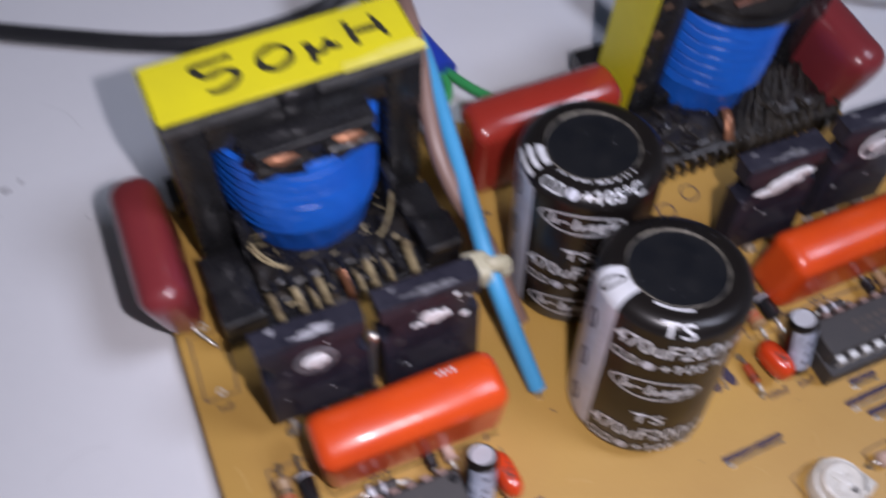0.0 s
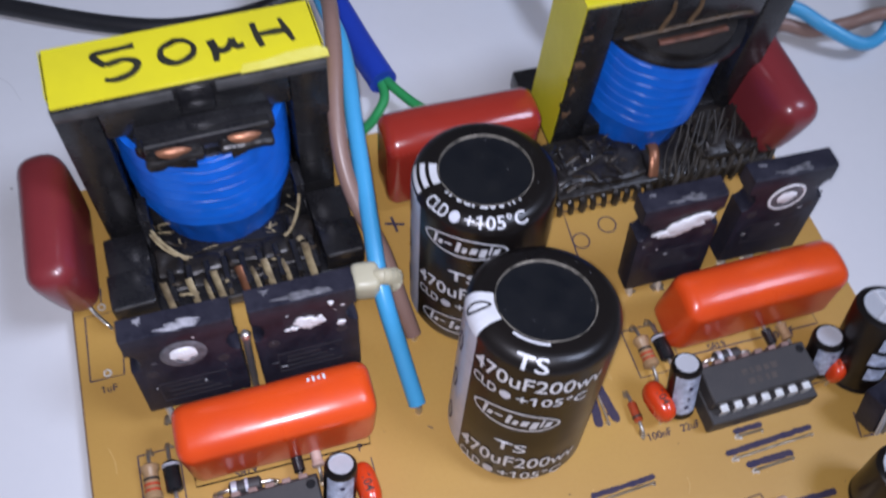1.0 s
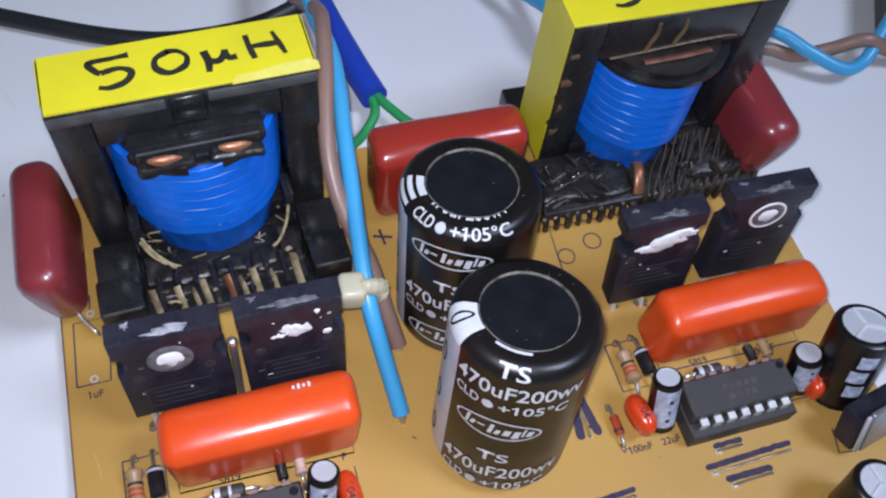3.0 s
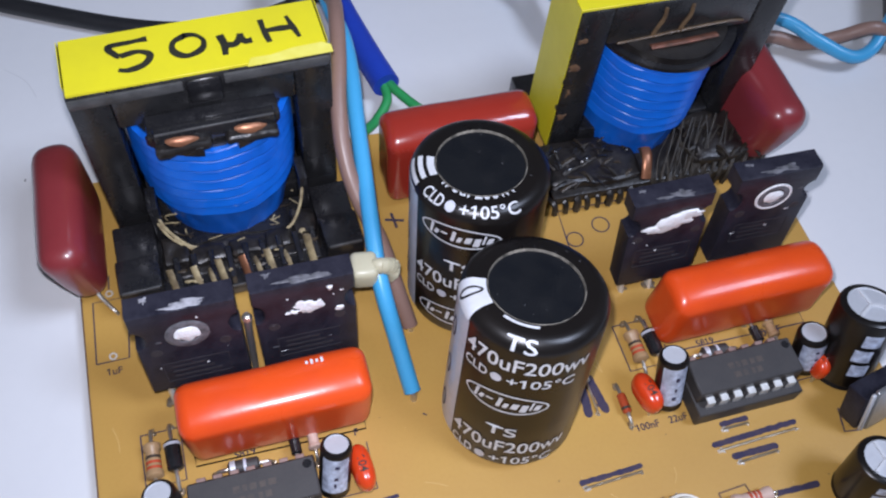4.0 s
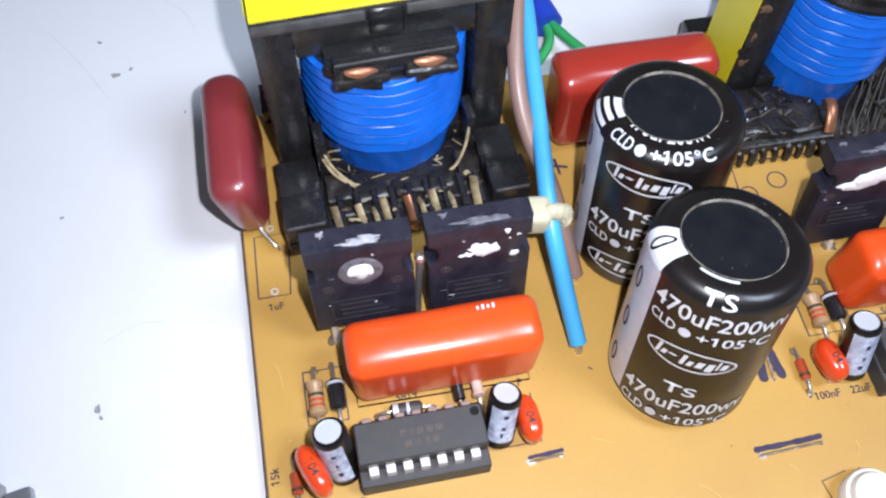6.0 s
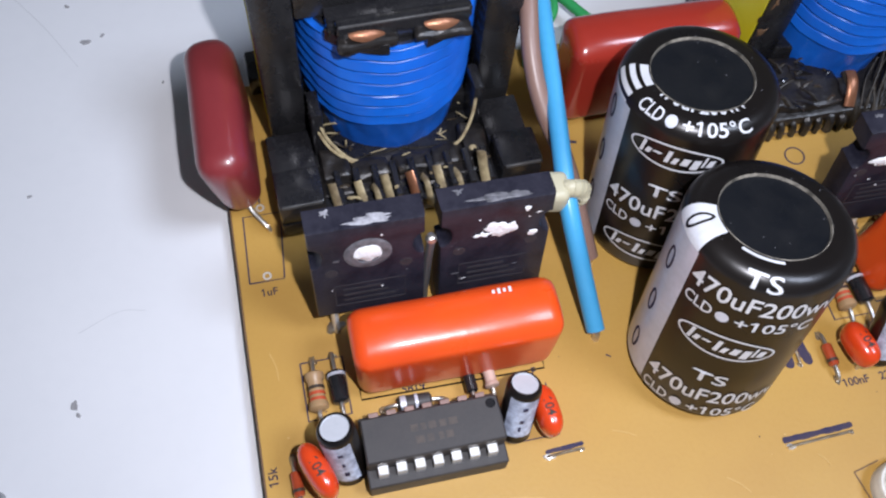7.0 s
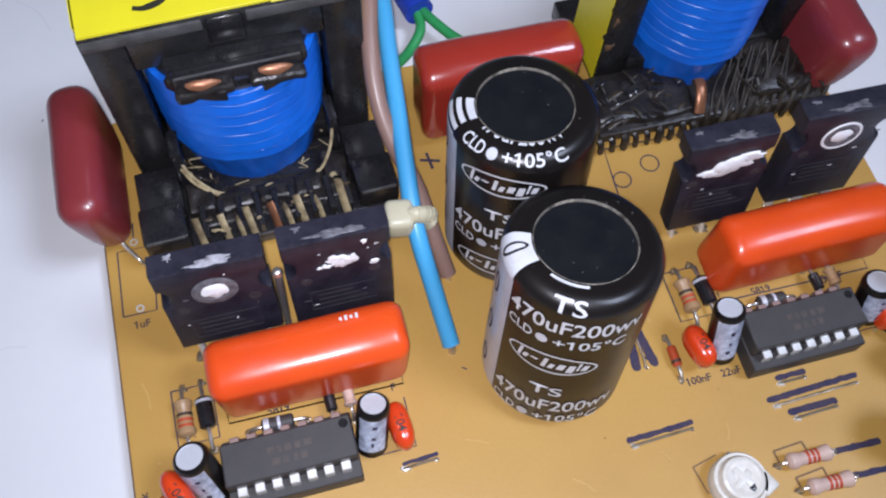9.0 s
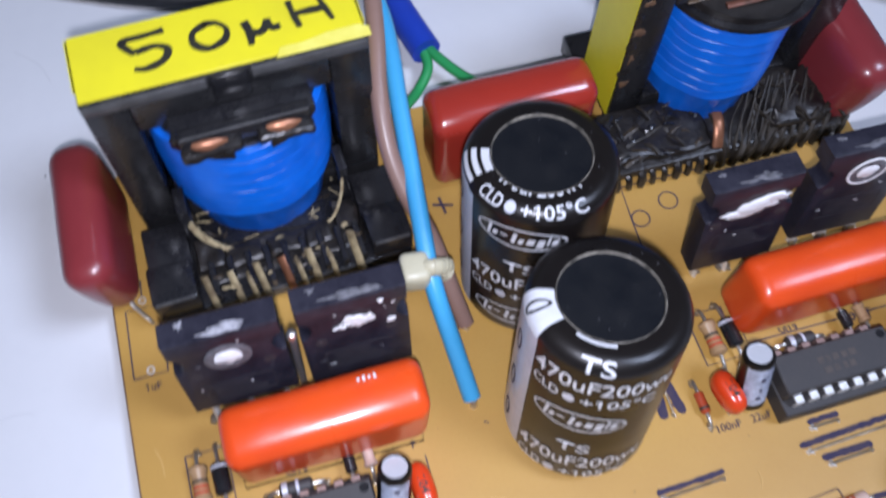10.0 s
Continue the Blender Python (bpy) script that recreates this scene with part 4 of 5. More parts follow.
def transistor(x, y, turn, lean, hole, dabs, label, w=0.79, ring_on=True, foot=1.58, rim=True, side=0.0):
    q = tagged(thing("power_transistor", x, y, 0, turn, lean, side), label, "transistor", "power transistors")
    body = part("body", notched(hole - foot, hole + 0.60, hole, 0.40, w), RESIN, q)
    up = Matrix.Rotation(radians(90), 4, "X")
    seat = Matrix.Translation((0, -0.002, hole)) @ up
    if rim:
        part("hole_rim", moved(lathe([(0.19, 0.0), (0.20, 0.012), (0.31, 0.010), (0.33, 0.0)], 28), seat), SMEAR, body, "paste smeared round the hole")
    if ring_on:
        part("paste_ring", moved(lathe([(0.285, 0.011), (0.295, 0.018), (0.325, 0.016), (0.335, 0.004)], 28), seat), PASTE, body, "thin ring of white paste")
    for ox, oz, *dab in dabs:
        part("paste", moved(blob(*dab), seat @ Matrix.Translation((ox, oz, 0.006))), PASTE, body, "dab of white thermal paste")
    for ox, oy, rx in ((0.02, 0.09, 0.26), (0.14, 0.13, 0.16), (-0.5, 0.3, 0.05)):
        part("paste_smear", moved(blob(rx, 0.045, 0.006, x + ox, 0.7), Matrix.Translation((ox, oy, hole + 0.602))), PALESMEAR if x < 3 else SMEAR, body, "thin smear of pale paste")
    for sx in (-0.52, 0.52):
        part("ejector_mark", moved(lathe([(0.0, 0.004), (0.085, 0.004), (0.09, 0.0)], 14), Matrix.Translation((sx, -0.001, hole - 0.36)) @ up), LEGEND, body)
    base = Matrix.Translation((0, -0.001, hole - 1.2)) @ up
    part("legend_frame", moved(strokes([[(-0.5, 0.0), (0.5, 0.0), (0.5, 0.5), (-0.5, 0.5), (-0.5, 0.0)]], 0.02, 0.0, 0.004, 1), base), LEGEND, body)
    for k in range(3):
        part("legend_bar", moved(strokes([[(-0.38, 0.12 + 0.13 * k), (0.36 - 0.1 * k, 0.12 + 0.13 * k)]], 0.05, 0.0, 0.003, 1), base), LEGEND, body)
    for k in (-1, 0, 1):
        part("lead", tube([(0.545 * k, 0.2, hole - foot + 0.03), (0.545 * k, 0.15, 0.1), (0.545 * k, 0.12, -0.12)], 0.115, 8, 1, squash=0.5), PIN, q)
    for k in (-1, 0, 1):
        part("solder_pad", moved(blob(0.13, 0.11, 0.05, x + k, 0.35, n=14), Matrix.Translation((0.545 * k, 0.13, 0.012))), DULLTIN, q)
        part("lead_shoulder", box((0.545 * k - 0.12, 0.12, hole - foot - 0.12), (0.545 * k + 0.12, 0.24, hole - foot + 0.005), 0.02, 1), SOLDER, q)
    rnd = random.Random(int(x * 10))
    for k in range(7):
        part("paste_speck", moved(blob(rnd.uniform(0.012, 0.05), rnd.uniform(0.008, 0.02), 0.004, x + k, 0.5, n=10), Matrix.Translation((rnd.uniform(-0.65, 0.65), -0.002, hole + rnd.uniform(-1.1, 0.45))) @ up), SMEAR if k % 2 else PASTE, body)
    return q


LABELS = "black power transistor with white thermal paste round its hole"
transistor(1.49, -1.10, 0.0, -7, 2.04, [(0, 0, 0.20, 0.17, 0.03, 1.0, 0.15)], LABELS, 0.79, False, 1.45)
transistor(3.28, -1.08, 0.0, -7, 2.04, [(-0.02, 0, 0.17, 0.15, 0.02, 7.3, 0.6), (0.14, 0.03, 0.10, 0.13, 0.02, 3.3, 0.6), (0.02, 0.10, 0.13, 0.05, 0.02, 5.1, 0.7), (-0.24, -0.04, 0.09, 0.05, 0.02, 9.3, 0.7), (0.52, -0.18, 0.07, 0.06, 0.02, 2.0, 0.2), (0.40, 0.40, 0.04, 0.06, 0.02, 2.7, 0.3)], LABELS, 0.79, False, 1.58, False)
transistor(9.63, -0.90, -3.0, -4, 2.15, [(0.04, 0.0, 0.33, 0.24, 0.04, 4.4, 0.3), (0.28, 0.13, 0.28, 0.10, 0.03, 1.4, 0.4), (-0.27, -0.12, 0.16, 0.12, 0.03, 8.4, 0.4)], "black power transistor with a wide smear of white thermal paste", 0.70, False, 1.78, False, -5.0)
transistor(11.53, -0.82, -3.0, -4, 2.15, [(0, 0, 0.17, 0.15, 0.03, 2.2, 0.12)], LABELS, 0.74, True, 1.78, True, -3.0)


lead = tagged(thing("bare_lead", 2.385, -0.74, 0), "bare tinned lead standing between two transistors", "wire")
part("wire", tube([(-0.06, -0.04, -0.1), (-0.04, -0.02, 0.6), (-0.02, 0.0, 1.3), (0.0, 0.0, 1.9)], 0.06, 8, 3), STEEL, lead)
part("solder_ball", moved(lathe([(0, -0.09), (0.06, -0.06), (0.085, 0.0), (0.06, 0.07), (0, 0.1)], 14), Matrix.Translation((0, 0, 1.92))), SOLDER, lead)


# ---- chips in their sockets ----
def chip(x, y):
    c = tagged(thing("chip", x, y, 0), "dark grey 14-pin chip in a black socket", "chip", "chips in sockets")
    body = box((-0.97, -0.32, 0.42), (0.97, 0.32, 0.76), 0.025, 1)
    case = part("body", body, ICRESIN, c)
    part("socket", box((-0.98, -0.56, 0.0), (0.98, 0.45, 0.40), 0.02, 1), ICRESIN, c)
    for k in range(7):
        for s in (-1, 1):
            px = -0.762 + 0.254 * k
            bm = bmesh.new()
            box((px - 0.07, s * 0.37 - 0.06, 0.545), (px + 0.07, s * 0.37 + 0.06, 0.58), 0.008, 1, bm)
            box((px - 0.07, s * 0.425 - 0.015, 0.38), (px + 0.07, s * 0.425 + 0.015, 0.575), 0.008, 1, bm)
            part("pin", bm, PIN if s < 0 else COPPERTIN, c, "bright tinned pin" if s < 0 else "dull pinkish pin")
    part("notch", lathe([(0.0, 0.762), (0.07, 0.762), (0.075, 0.758)], 14, cx=0.85, cy=0.2), PLASTIC, case)
    for a, wide, row in ((-0.30, 0.10, 0), (-0.16, 0.07, 0), (-0.05, 0.10, 0), (0.10, 0.09, 0), (0.23, 0.12, 0), (-0.26, 0.12, 1), (-0.10, 0.09, 1), (0.06, 0.06, 1), (0.16, 0.10, 1)):
        part("legend_bar", strokes([[(a, 0.06 - 0.17 * row), (a + wide, 0.06 - 0.17 * row)]], 0.10, 0.761, 0.003, 1), CHIPTEXT, case)
    return c


chip(1.98, -3.02)
chip(1.98 + DX, -3.0)


# ---- small parts ----
def small_electrolytic(x, y, r, h, turn, lean, side, label, vent=False):
    c = tagged(thing("small_electrolytic", x, y, 0, turn, lean, side), label, "capacitor", "small electrolytic capacitors")
    sleeve = part("sleeve", lathe([(0, 0.05), (r * 0.9, 0.05), (r, 0.10), (r * 0.95, 0.16), (r, 0.22), (r, h - 0.09), (r * 0.97, h - 0.03), (r * 0.88, h), (r * 0.74, h)], 36), SLEEVE, c)
    top = part("top", lathe([(r * 0.76, h + 0.004), (r * 0.72, h - 0.012), (0, h - 0.008)], 32), ALU, c, "pale aluminium top")
    strip = bmesh.new()
    g = [[strip.verts.new(((r + 0.004) * math.cos(a), (r + 0.004) * math.sin(a), z)) for a in [radians(206 + 12.5 * i) for i in range(9)]] for z in (0.24, h * 0.5, h - 0.1)]
    for a, b in zip(g, g[1:]):
        for i in range(8):
            strip.faces.new((a[i], a[i + 1], b[i + 1], b[i]))
    part("pale_stripe", strip, MOTTLED, sleeve) if not vent else strip.free()
    rnd = random.Random(int(x * 7))

    def bar(az, wide, za, zb, proud, m, name="printed_bar"):
        bars = bmesh.new()
        g = [[bars.verts.new(((r + proud) * math.cos(a), (r + proud) * math.sin(a), z)) for a in [radians(az + wide * i / 4) for i in range(5)]] for z in (za, zb)]
        for i in range(4):
            bars.faces.new((g[0][i], g[0][i + 1], g[1][i + 1], g[1][i]))
        part(name, bars, m, sleeve)

    if vent:
        for k in range(3):
            bar(232 + rnd.uniform(-4, 4), 34, h * (0.28 + 0.21 * k), h * (0.28 + 0.21 * k + 0.16), 0.004, MOTTLED, "printed_patch")
    else:
        for k in range(3):
            za = h * (0.28 + 0.2 * k + rnd.uniform(0, 0.06))
            bar(252 + rnd.uniform(0, 12), rnd.uniform(8, 16), za, za + h * rnd.uniform(0.05, 0.09), 0.008, INK)
    if vent:
        for a in (90, 210, 330):
            part("vent_line", strokes([[(0, 0), (r * 0.7 * math.cos(radians(a)), r * 0.7 * math.sin(radians(a)))]], 0.05, h - 0.012, 0.03, 1), PRINT, top)
    for s in (-0.1, 0.1):
        part("lead", tube([(s, 0, 0.08), (s, 0, -0.1)], 0.025, 8, 1), SOLDER, c)
    return c


SMALL = "small black electrolytic capacitor with pale stripe and aluminium top"
small_electrolytic(3.17, -3.10, 0.25, 1.12, 0, -19, 8, SMALL)
small_electrolytic(0.80, -3.18, 0.26, 1.28, 0, -13, -6, SMALL)
small_electrolytic(9.03, -3.06, 0.25, 1.28, 0, -17, -3, SMALL)
small_electrolytic(11.73, -3.01, 0.27, 1.02, 0, -12, -6, SMALL)
small_electrolytic(12.32, -3.26, 0.52, 1.75, 0, -15, 2, "black electrolytic capacitor with scored aluminium top near the board edge", True)
small_electrolytic(11.53, -5.32, 0.44, 1.22, 0, -8, 0, "black electrolytic capacitor with scored aluminium top near the regulator", True)


def drop(x, y, z, turn, lean, w, h, t, material=REDORANGE, label="small orange-red dipped ceramic capacitor with a printed code"):
    c = tagged(thing("ceramic_capacitor", x, y, 0, turn, lean), label, "capacitor", "ceramic capacitors")
    bm = bmesh.new()
    bmesh.ops.create_uvsphere(bm, u_segments=24, v_segments=14, radius=1)
    for v in bm.verts:
        e = 0.66
        sx, sy, sz = v.co
        v.co = Vector((w / 2 * math.copysign(abs(sx) ** e, sx), t / 2 * sy, z + h / 2 * math.copysign(abs(sz) ** e, sz)))
    body = part("body", bm, material, c)
    for s in (-1, 1):
        part("lead", tube([(s * w * 0.3, 0, z - h * 0.3), (s * w * 0.32, 0, z * 0.4), (s * w * 0.35, 0, -0.1)], 0.025, 8, 3), SOLDER, c)
    code = letters("104", 0.13)
    bmesh.ops.transform(code, matrix=Matrix.Translation((0.0, -0.06, z + h / 2 + 0.004)), verts=code.verts)
    for v in code.verts:
        off = (2 * abs(v.co.x) / w) ** (2 / 0.66) + (2 * v.co.y / t) ** 2
        v.co.z = z + h / 2 * math.sqrt(max(0.0, 1 - off)) ** 0.66 + 0.006
    part("printed_code", code, MARKER, body, smooth=False)
    return c


drop(3.66, -2.99, 0.40, -86, 0, 0.76, 0.5, 0.36)
drop(0.36, -3.25, 0.62, -68, 0, 0.85, 0.6, 0.36)
drop(8.60, -2.94, 0.42, -80, 0, 0.72, 0.48, 0.38)
drop(11.86, -3.12, 0.40, 62, 0, 0.66, 0.5, 0.32)


def axial(name, x0, y0, x1, y1, z, r, length, material, label, category, group, bands=()):
    """A small body with its two wires, lying between two holes."""
    d = math.hypot(x1 - x0, y1 - y0)
    c = tagged(thing(name, (x0 + x1) / 2, (y0 + y1) / 2, 0, math.degrees(math.atan2(y1 - y0, x1 - x0))), label, category, group)
    a = length / 2
    lay = Matrix.Translation((0, 0, z)) @ Matrix.Rotation(radians(90), 4, "Y")
    k = 1.0 if name == "diode" else 1.24
    body = part("body", moved(lathe([(0, -a), (r * 0.7, -a), (r * k, -a * 0.88), (r * k, -a * 0.62), (r, -a * 0.5), (r, a * 0.5), (r * k, a * 0.62), (r * k, a * 0.88), (r * 0.7, a), (0, a)], 20), lay), material, c)
    for pos, m in bands:
        part("band", moved(lathe([(r * 1.0, a * pos - 0.024), (r * 1.03 + 0.004, a * pos - 0.022), (r * 1.03 + 0.004, a * pos + 0.022), (r, a * pos + 0.024)], 20), lay), m, body)
    for s in (-1, 1):
        part("lead", tube([(s * (a - 0.02), 0, z), (s * (a + 0.06), 0, z), (s * d / 2, 0, z * 0.6), (s * d / 2, 0, -0.1)], 0.032, 8, 3), SOLDER, c)
        part("solder_pad", moved(blob(0.075, 0.06, 0.03, x0 + s, 0.3, n=12), Matrix.Translation((s * d / 2, 0, 0.002))), DULLTIN, c)
    return c


for dx in (0, DX + 0.03):
    axial("resistor", 0.50 + dx, -1.45, 0.50 + dx, -2.5, 0.16, 0.115, 0.6, TAN, "tan carbon resistor with orange bands", "resistor", "resistors", ((0.45, BAND), (0.15, BAND), (-0.15, DARKBAND)))
    axial("diode", 0.80 + dx, -1.42, 0.84 + dx, -2.52, 0.17, 0.13, 0.5, PLASTIC, "small black diode beside a resistor", "diode", "diodes", ((-0.7, STRIPE),))
    axial("diode", 1.42 + dx, -2.40, 2.3 + dx, -2.42, 0.14, 0.12, 0.5, ICRESIN, "small dark grey diode with silver band behind the chip", "diode", "diodes", ((-0.75, ALU), (-0.6, ALU), (0.1, STRIPE)))
    axial("diode", 2.70 + dx, -1.98, 2.72 + dx, -2.62, 0.22, 0.09, 0.3, PLASTIC, "tiny black diode standing by the orange capacitor", "diode", "diodes")
    axial("resistor", 3.0 + dx, -1.95, 3.02 + dx, -2.62, 0.24, 0.085, 0.32, PINK if dx == 0 else TAN, "tiny pale resistor by the orange capacitor", "resistor", "resistors")
axial("diode", 8.27, -2.55, 8.27, -3.28, 0.10, 0.08, 0.36, GLASS, "small reddish glass diode", "diode", "diodes", ((0.5, DARKBAND),))
axial("diode", 0.02, -2.85, 0.06, -3.62, 0.10, 0.08, 0.36, GLASS, "small reddish glass diode", "diode", "diodes", ((0.5, DARKBAND),))
axial("resistor", 9.23, -4.98, 10.15, -5.0, 0.15, 0.105, 0.74, PINK, "pale pink resistor with red bands", "resistor", "resistors", ((-0.12, BAND), (0.10, BAND), (0.30, BAND), (0.66, DARKBAND)))
axial("resistor", 9.40, -5.42, 10.30, -5.46, 0.15, 0.105, 0.74, PINK, "pale pink resistor with red bands", "resistor", "resistors", ((-0.12, BAND), (0.10, BAND), (0.30, BAND), (0.66, DARKBAND)))


def trimmer(x, y):
    c = tagged(thing("trimmer", x, y, 0, 25), "round white trimmer potentiometer with a slotted knob", "trimmer")
    part("base", lathe([(0, 0.0), (0.39, 0.0), (0.40, 0.18), (0.37, 0.22), (0, 0.22)], 32), TRIM, c)
    knob = part("knob", lathe([(0.35, 0.2), (0.36, 0.34), (0.32, 0.42), (0.27, 0.44), (0.24, 0.42), (0, 0.42)], 32), TRIM, c, "white slotted knob")
    part("slot", moved(box((-0.19, -0.055, 0.40), (0.15, 0.05, 0.437), 0.015, 2), Matrix.Rotation(radians(8), 4, "Z")), TRIM, knob)
    part("slot", moved(box((-0.05, -0.15, 0.40), (0.06, 0.20, 0.439), 0.015, 2), Matrix.Rotation(radians(8), 4, "Z")), TRIM, knob)
    part("wiper", moved(blob(0.055, 0.05, 0.012, 3.0, 0.3, n=12), Matrix.Translation((0.0, -0.185, 0.421))), PLASTIC, knob, "small black hole at the knob's edge")
    part("housing", lathe([(0, 0.0), (0.43, 0.0), (0.435, 0.25), (0.41, 0.30), (0, 0.30)], 32), TRIM, c, "round white housing under the knob")
    part("lug", box((0.12, -0.44, 0.02), (0.42, -0.10, 0.30), 0.05, 2), TRIM, c)
    for a in (60, 200, 320):
        part("lead", box((0.42 * math.cos(radians(a)) - 0.05, 0.42 * math.sin(radians(a)) - 0.05, -0.1), (0.42 * math.cos(radians(a)) + 0.05, 0.42 * math.sin(radians(a)) + 0.05, 0.14), 0.01, 1), SOLDER, c)


trimmer(8.46, -5.06)


def regulator(x, y, turn):
    c = tagged(thing("regulator", x, y, 0, turn, -16), "black voltage regulator with a bare grey metal tab", "regulator")
    part("body", box((-0.5, 0.0, 0.22), (0.5, 0.40, 1.05), 0.05, 2), RESIN, c)
    part("tab", box((-0.38, -0.10, 0.26), (0.5, -0.004, 1.25), 0.02, 1), STEEL, c, "bare grey metal tab")
    part("tab_edge", box((-0.46, -0.07, 0.24), (-0.382, -0.004, 1.2), 0.02, 1), ALU, c)
    for k in (-1, 0, 1):
        part("lead", box((0.25 * k - 0.04, 0.15, -0.12), (0.25 * k + 0.04, 0.21, 0.28), 0.01, 1), SOLDER, c)


regulator(12.42, -4.34, 12)

# ---- cables ----
def cable(name, pts, r, material, label, category, ends=None):
    c = thing(name, 0, 0, 0)
    tagged(c, label, category)
    part("insulation", tube(pts, r, 16, 10), material, c)
    for e in ends or ():
        part("bare_end", tube(e, r * 0.45, 8, 2), SOLDER, c)
    return c


cable("blue_wire", [(4.79, -1.84, 0.17), (4.69, -1.05, 0.75), (4.60, -0.20, 1.38), (4.68, 0.8, 1.75), (4.78, 1.8, 2.0), (4.86, 2.6, 2.2), (4.96, 3.4, 2.35), (5.0, 4.2, 2.42), (4.90, 5.0, 2.5), (4.88, 5.9, 2.4), (5.0, 8.0, 1.2), (5.05, 11.0, 0.15), (5.0, 17.0, -0.06)], 0.145, CYAN, "light blue insulated wire tied beside the transformer", "wire", [[(4.79, -1.82, 0.17), (4.80, -1.89, 0.10), (4.80, -1.92, -0.1)]])
cable("brown_wire", [(5.08, -0.60, 0.12), (4.95, -0.1, 0.65), (4.82, 0.55, 1.2), (4.56, 1.2, 1.75), (4.47, 1.8, 2.2), (4.54, 2.5, 2.62), (4.72, 3.3, 2.88), (4.86, 4.1, 2.98), (4.94, 4.9, 2.75), (4.80, 6.0, 2.0), (4.55, 7.6, 1.2), (4.4, 10.5, 0.1), (4.4, 16.0, -0.06)], 0.142, BROWN, "brown insulated wire tied beside the transformer", "wire", [[(5.08, -0.58, 0.14), (5.1, -0.64, -0.1)]])


def cable_tie():
    c = tagged(thing("cable_tie", 4.40, -0.08, 1.46, -8), "short translucent cream cable tie round two wires", "cable tie")
    way = [(0.10, 0.0, 0.10), (0.25, -0.04, 0.17), (0.40, 0.0, 0.06), (0.46, 0.05, -0.12), (0.35, 0.08, -0.38), (0.13, 0.04, -0.28), (0.05, 0.0, -0.05)]
    part("strap", tube(way, 0.115, 12, 6, squash=1.25), NYLON, c)
    line = spline([Vector(q) for q in way], 5)
    for a, b in list(zip(line, line[1:]))[3:20:2]:
        d = (Vector(b) - Vector(a)).normalized() * 0.022
        part("tooth", tube([Vector(a) - d, Vector(a) + d], 0.124, 10, 1, squash=1.25), NYLON, c)
    part("lock", box((-0.26, -0.25, -0.22), (0.20, 0.25, 0.26), 0.11, 3), NYLON, c, "square lock head")


cable_tie()
cable("sleeved_cable", [(6.02, 4.95, 0.12), (5.75, 6.3, 0.10), (5.45, 8.2, 0.1), (5.2, 11.0, 0.1), (5.1, 17.0, 0.1)], 0.30, ROYAL, "royal blue heat-shrink sleeve over a cable", "cable")
cable("green_wire", [(5.98, 5.1, 0.1), (5.95, 4.6, 0.05), (5.6, 4.15, 0.0), (5.25, 3.75, 0.18), (5.15, 3.5, 0.1), (5.15, 3.45, -0.05)], 0.10, GREEN, "thin green insulated wire", "wire")
cable("green_wire", [(6.05, 5.1, 0.1), (6.2, 4.7, 0.15), (6.5, 4.2, 0.15), (6.9, 3.7, 0.2), (7.0, 3.5, 0.1), (7.0, 3.45, -0.05)], 0.10, GREEN, "thin green insulated wire", "wire")
cable("black_cable", [(-14.0, 14.9, TZ + 0.19), (-6.0, 11.5, TZ + 0.19), (-1.3, 9.05, TZ + 0.19), (1.1, 7.9, TZ + 0.19), (2.7, 7.55, TZ + 0.19), (4.6, 7.85, TZ + 0.19), (6.8, 9.2, TZ + 0.3), (9.0, 12.0, TZ + 0.19), (12.0, 18.0, TZ + 0.19)], 0.19, BLACKCABLE, "black round cable curving over the table", "cable")
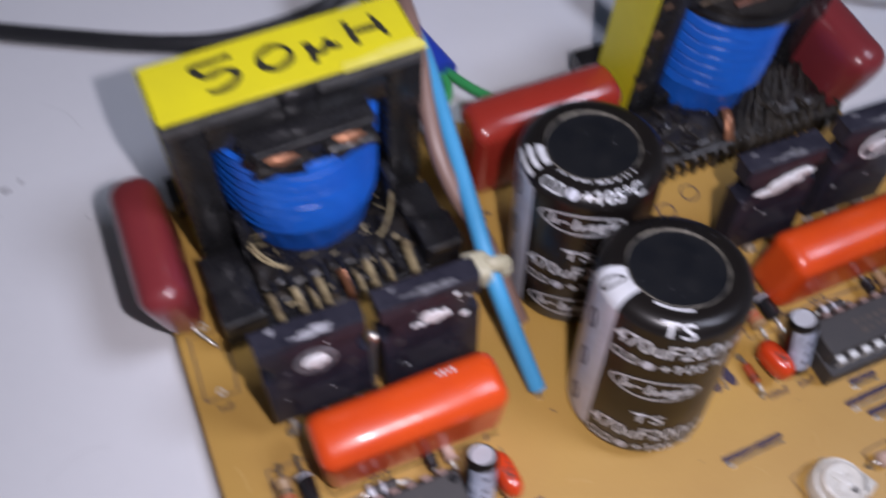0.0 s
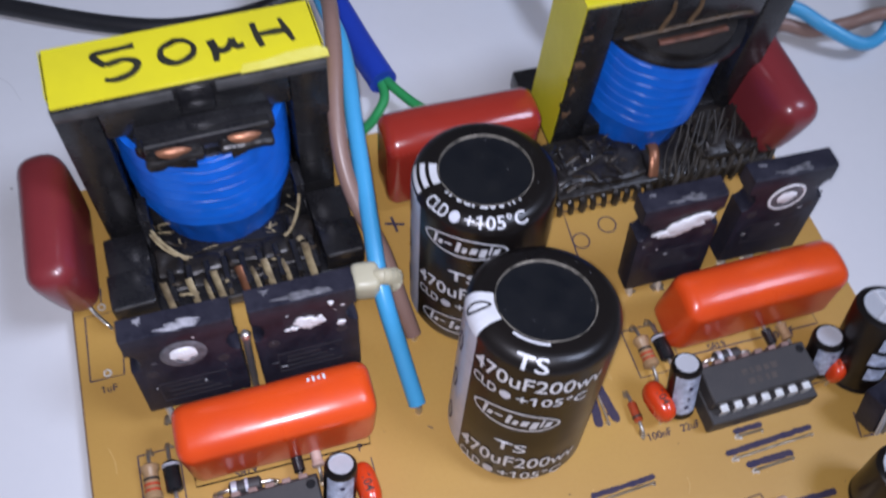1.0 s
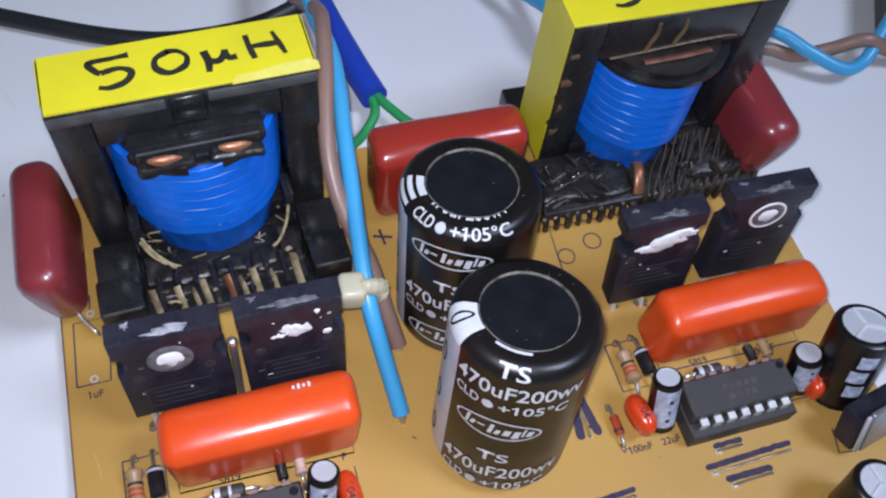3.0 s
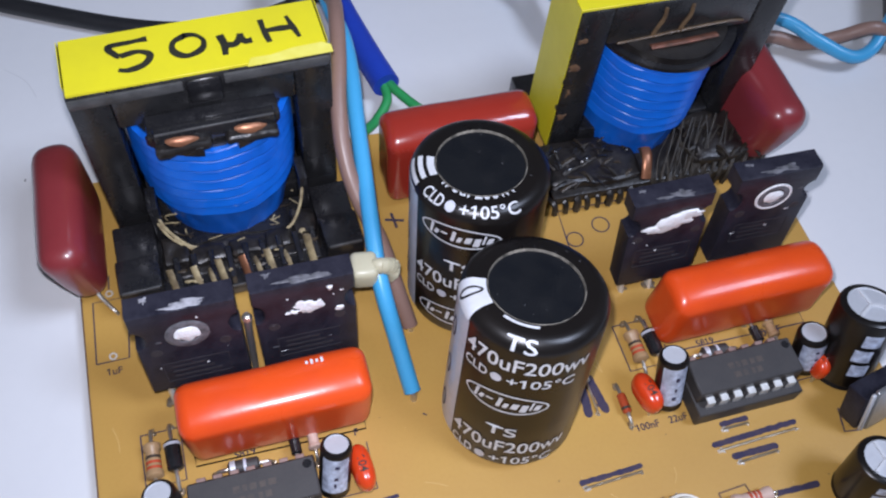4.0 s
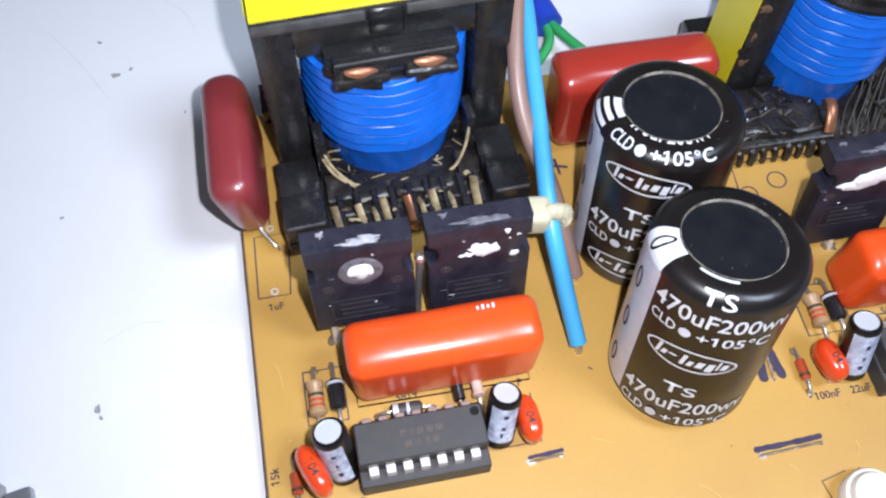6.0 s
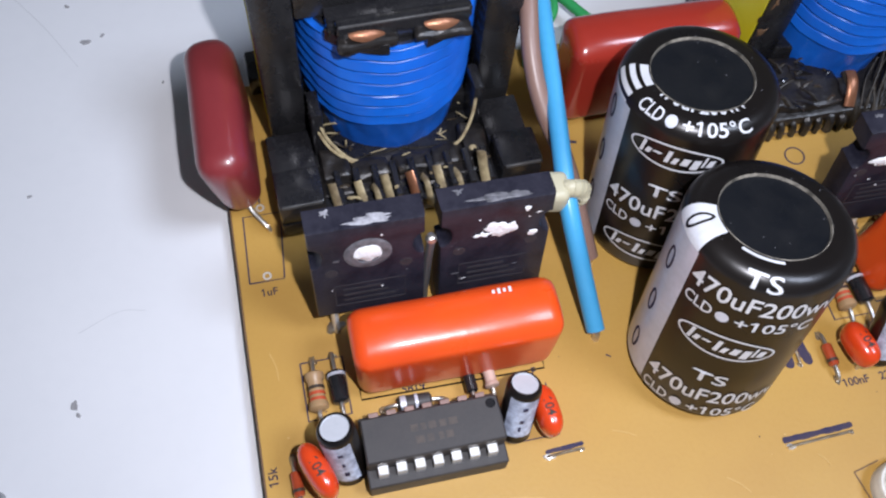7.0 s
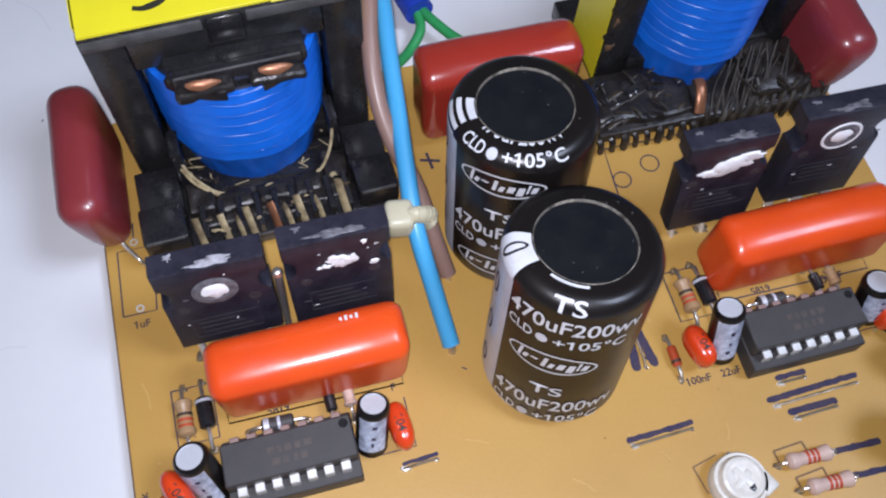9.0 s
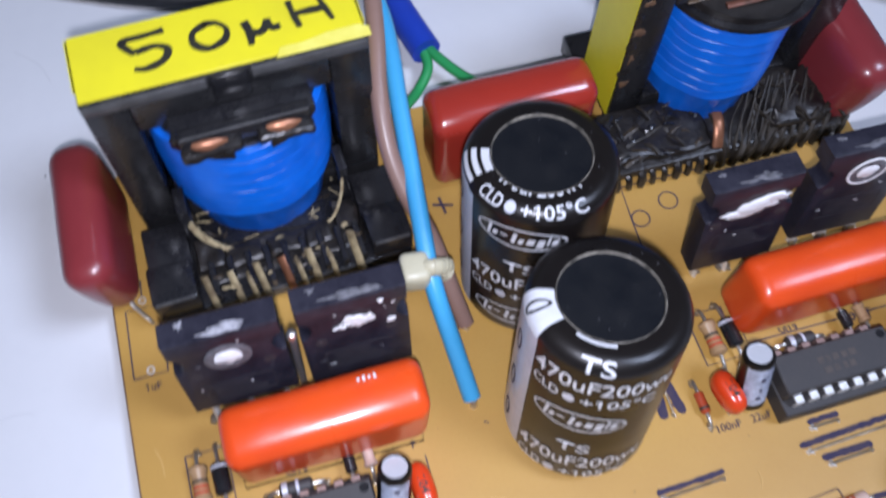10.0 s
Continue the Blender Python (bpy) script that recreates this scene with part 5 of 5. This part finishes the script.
cable("blue_wire", [(12.3, 4.6, 0.5), (13.6, 5.2, 0.6), (15.05, 4.65, 0.5), (15.7, 4.02, 0.35), (16.4, 3.55, 0.15), (17.0, 3.65, 0.15), (17.5, 4.05, 0.4), (18.1, 4.55, 0.62), (18.8, 5.2, 0.6)], 0.15, CYAN, "light blue insulated wire looping on the table", "wire")
cable("brown_wire", [(12.4, 4.7, 0.2), (13.6, 4.75, 0.2), (14.9, 4.48, 0.15), (15.6, 4.22, 0.05), (16.4, 4.12, 0.2), (17.1, 3.95, 0.5), (18.0, 3.75, 0.1), (20.0, 3.1, TZ + 0.16), (26.0, 2.5, TZ + 0.16)], 0.155, BROWN, "brown insulated wire trailing over the table", "wire")
cable("blue_wire", [(10.6, 4.4, 0.4), (10.3, 5.6, 0.8), (10.05, 6.7, 0.5), (9.6, 7.6, 0.3), (9.0, 9.5, TZ + 0.17), (8.5, 14.0, TZ + 0.17)], 0.165, CYAN, "light blue insulated wire behind the second transformer", "wire")
cable("brown_wire", [(11.0, 4.4, 0.4), (10.6, 5.6, 0.7), (10.35, 6.9, 0.4), (10.1, 8.5, 0.0), (9.6, 14.0, TZ + 0.16)], 0.155, BROWN, "brown insulated wire behind the second transformer", "wire")

plug = tagged(thing("black_plug", 17.8, 4.22, TZ, -30), "black plastic plug block lying on the table with a blue wire", "plug")
part("body", box((0.0, 0.0, 0.0), (3.2, 4.6, 1.25), 0.22, 4), PLASTIC, plug)
part("collar", box((0.35, -0.10, 0.25), (1.5, 0.02, 1.05), 0.05, 2), BLACKCABLE, plug)

# ---- a small metal bracket on the table ----
bracket = tagged(thing("metal_bracket", -4.75, -3.1, TZ, 10), "small worn grey metal bracket lying on the table", "bracket")
part("plate", box((-0.9, -0.7, 0.0), (0.5, 0.7, 0.55), 0.05, 2), STEEL, bracket)
part("step", box((0.502, -0.7, 0.0), (0.9, 0.5, 0.22), 0.04, 2), STEEL, bracket)
part("groove", box((-0.6, -0.5, 0.551), (0.2, -0.3, 0.58), 0.01, 1), PLASTIC, bracket)
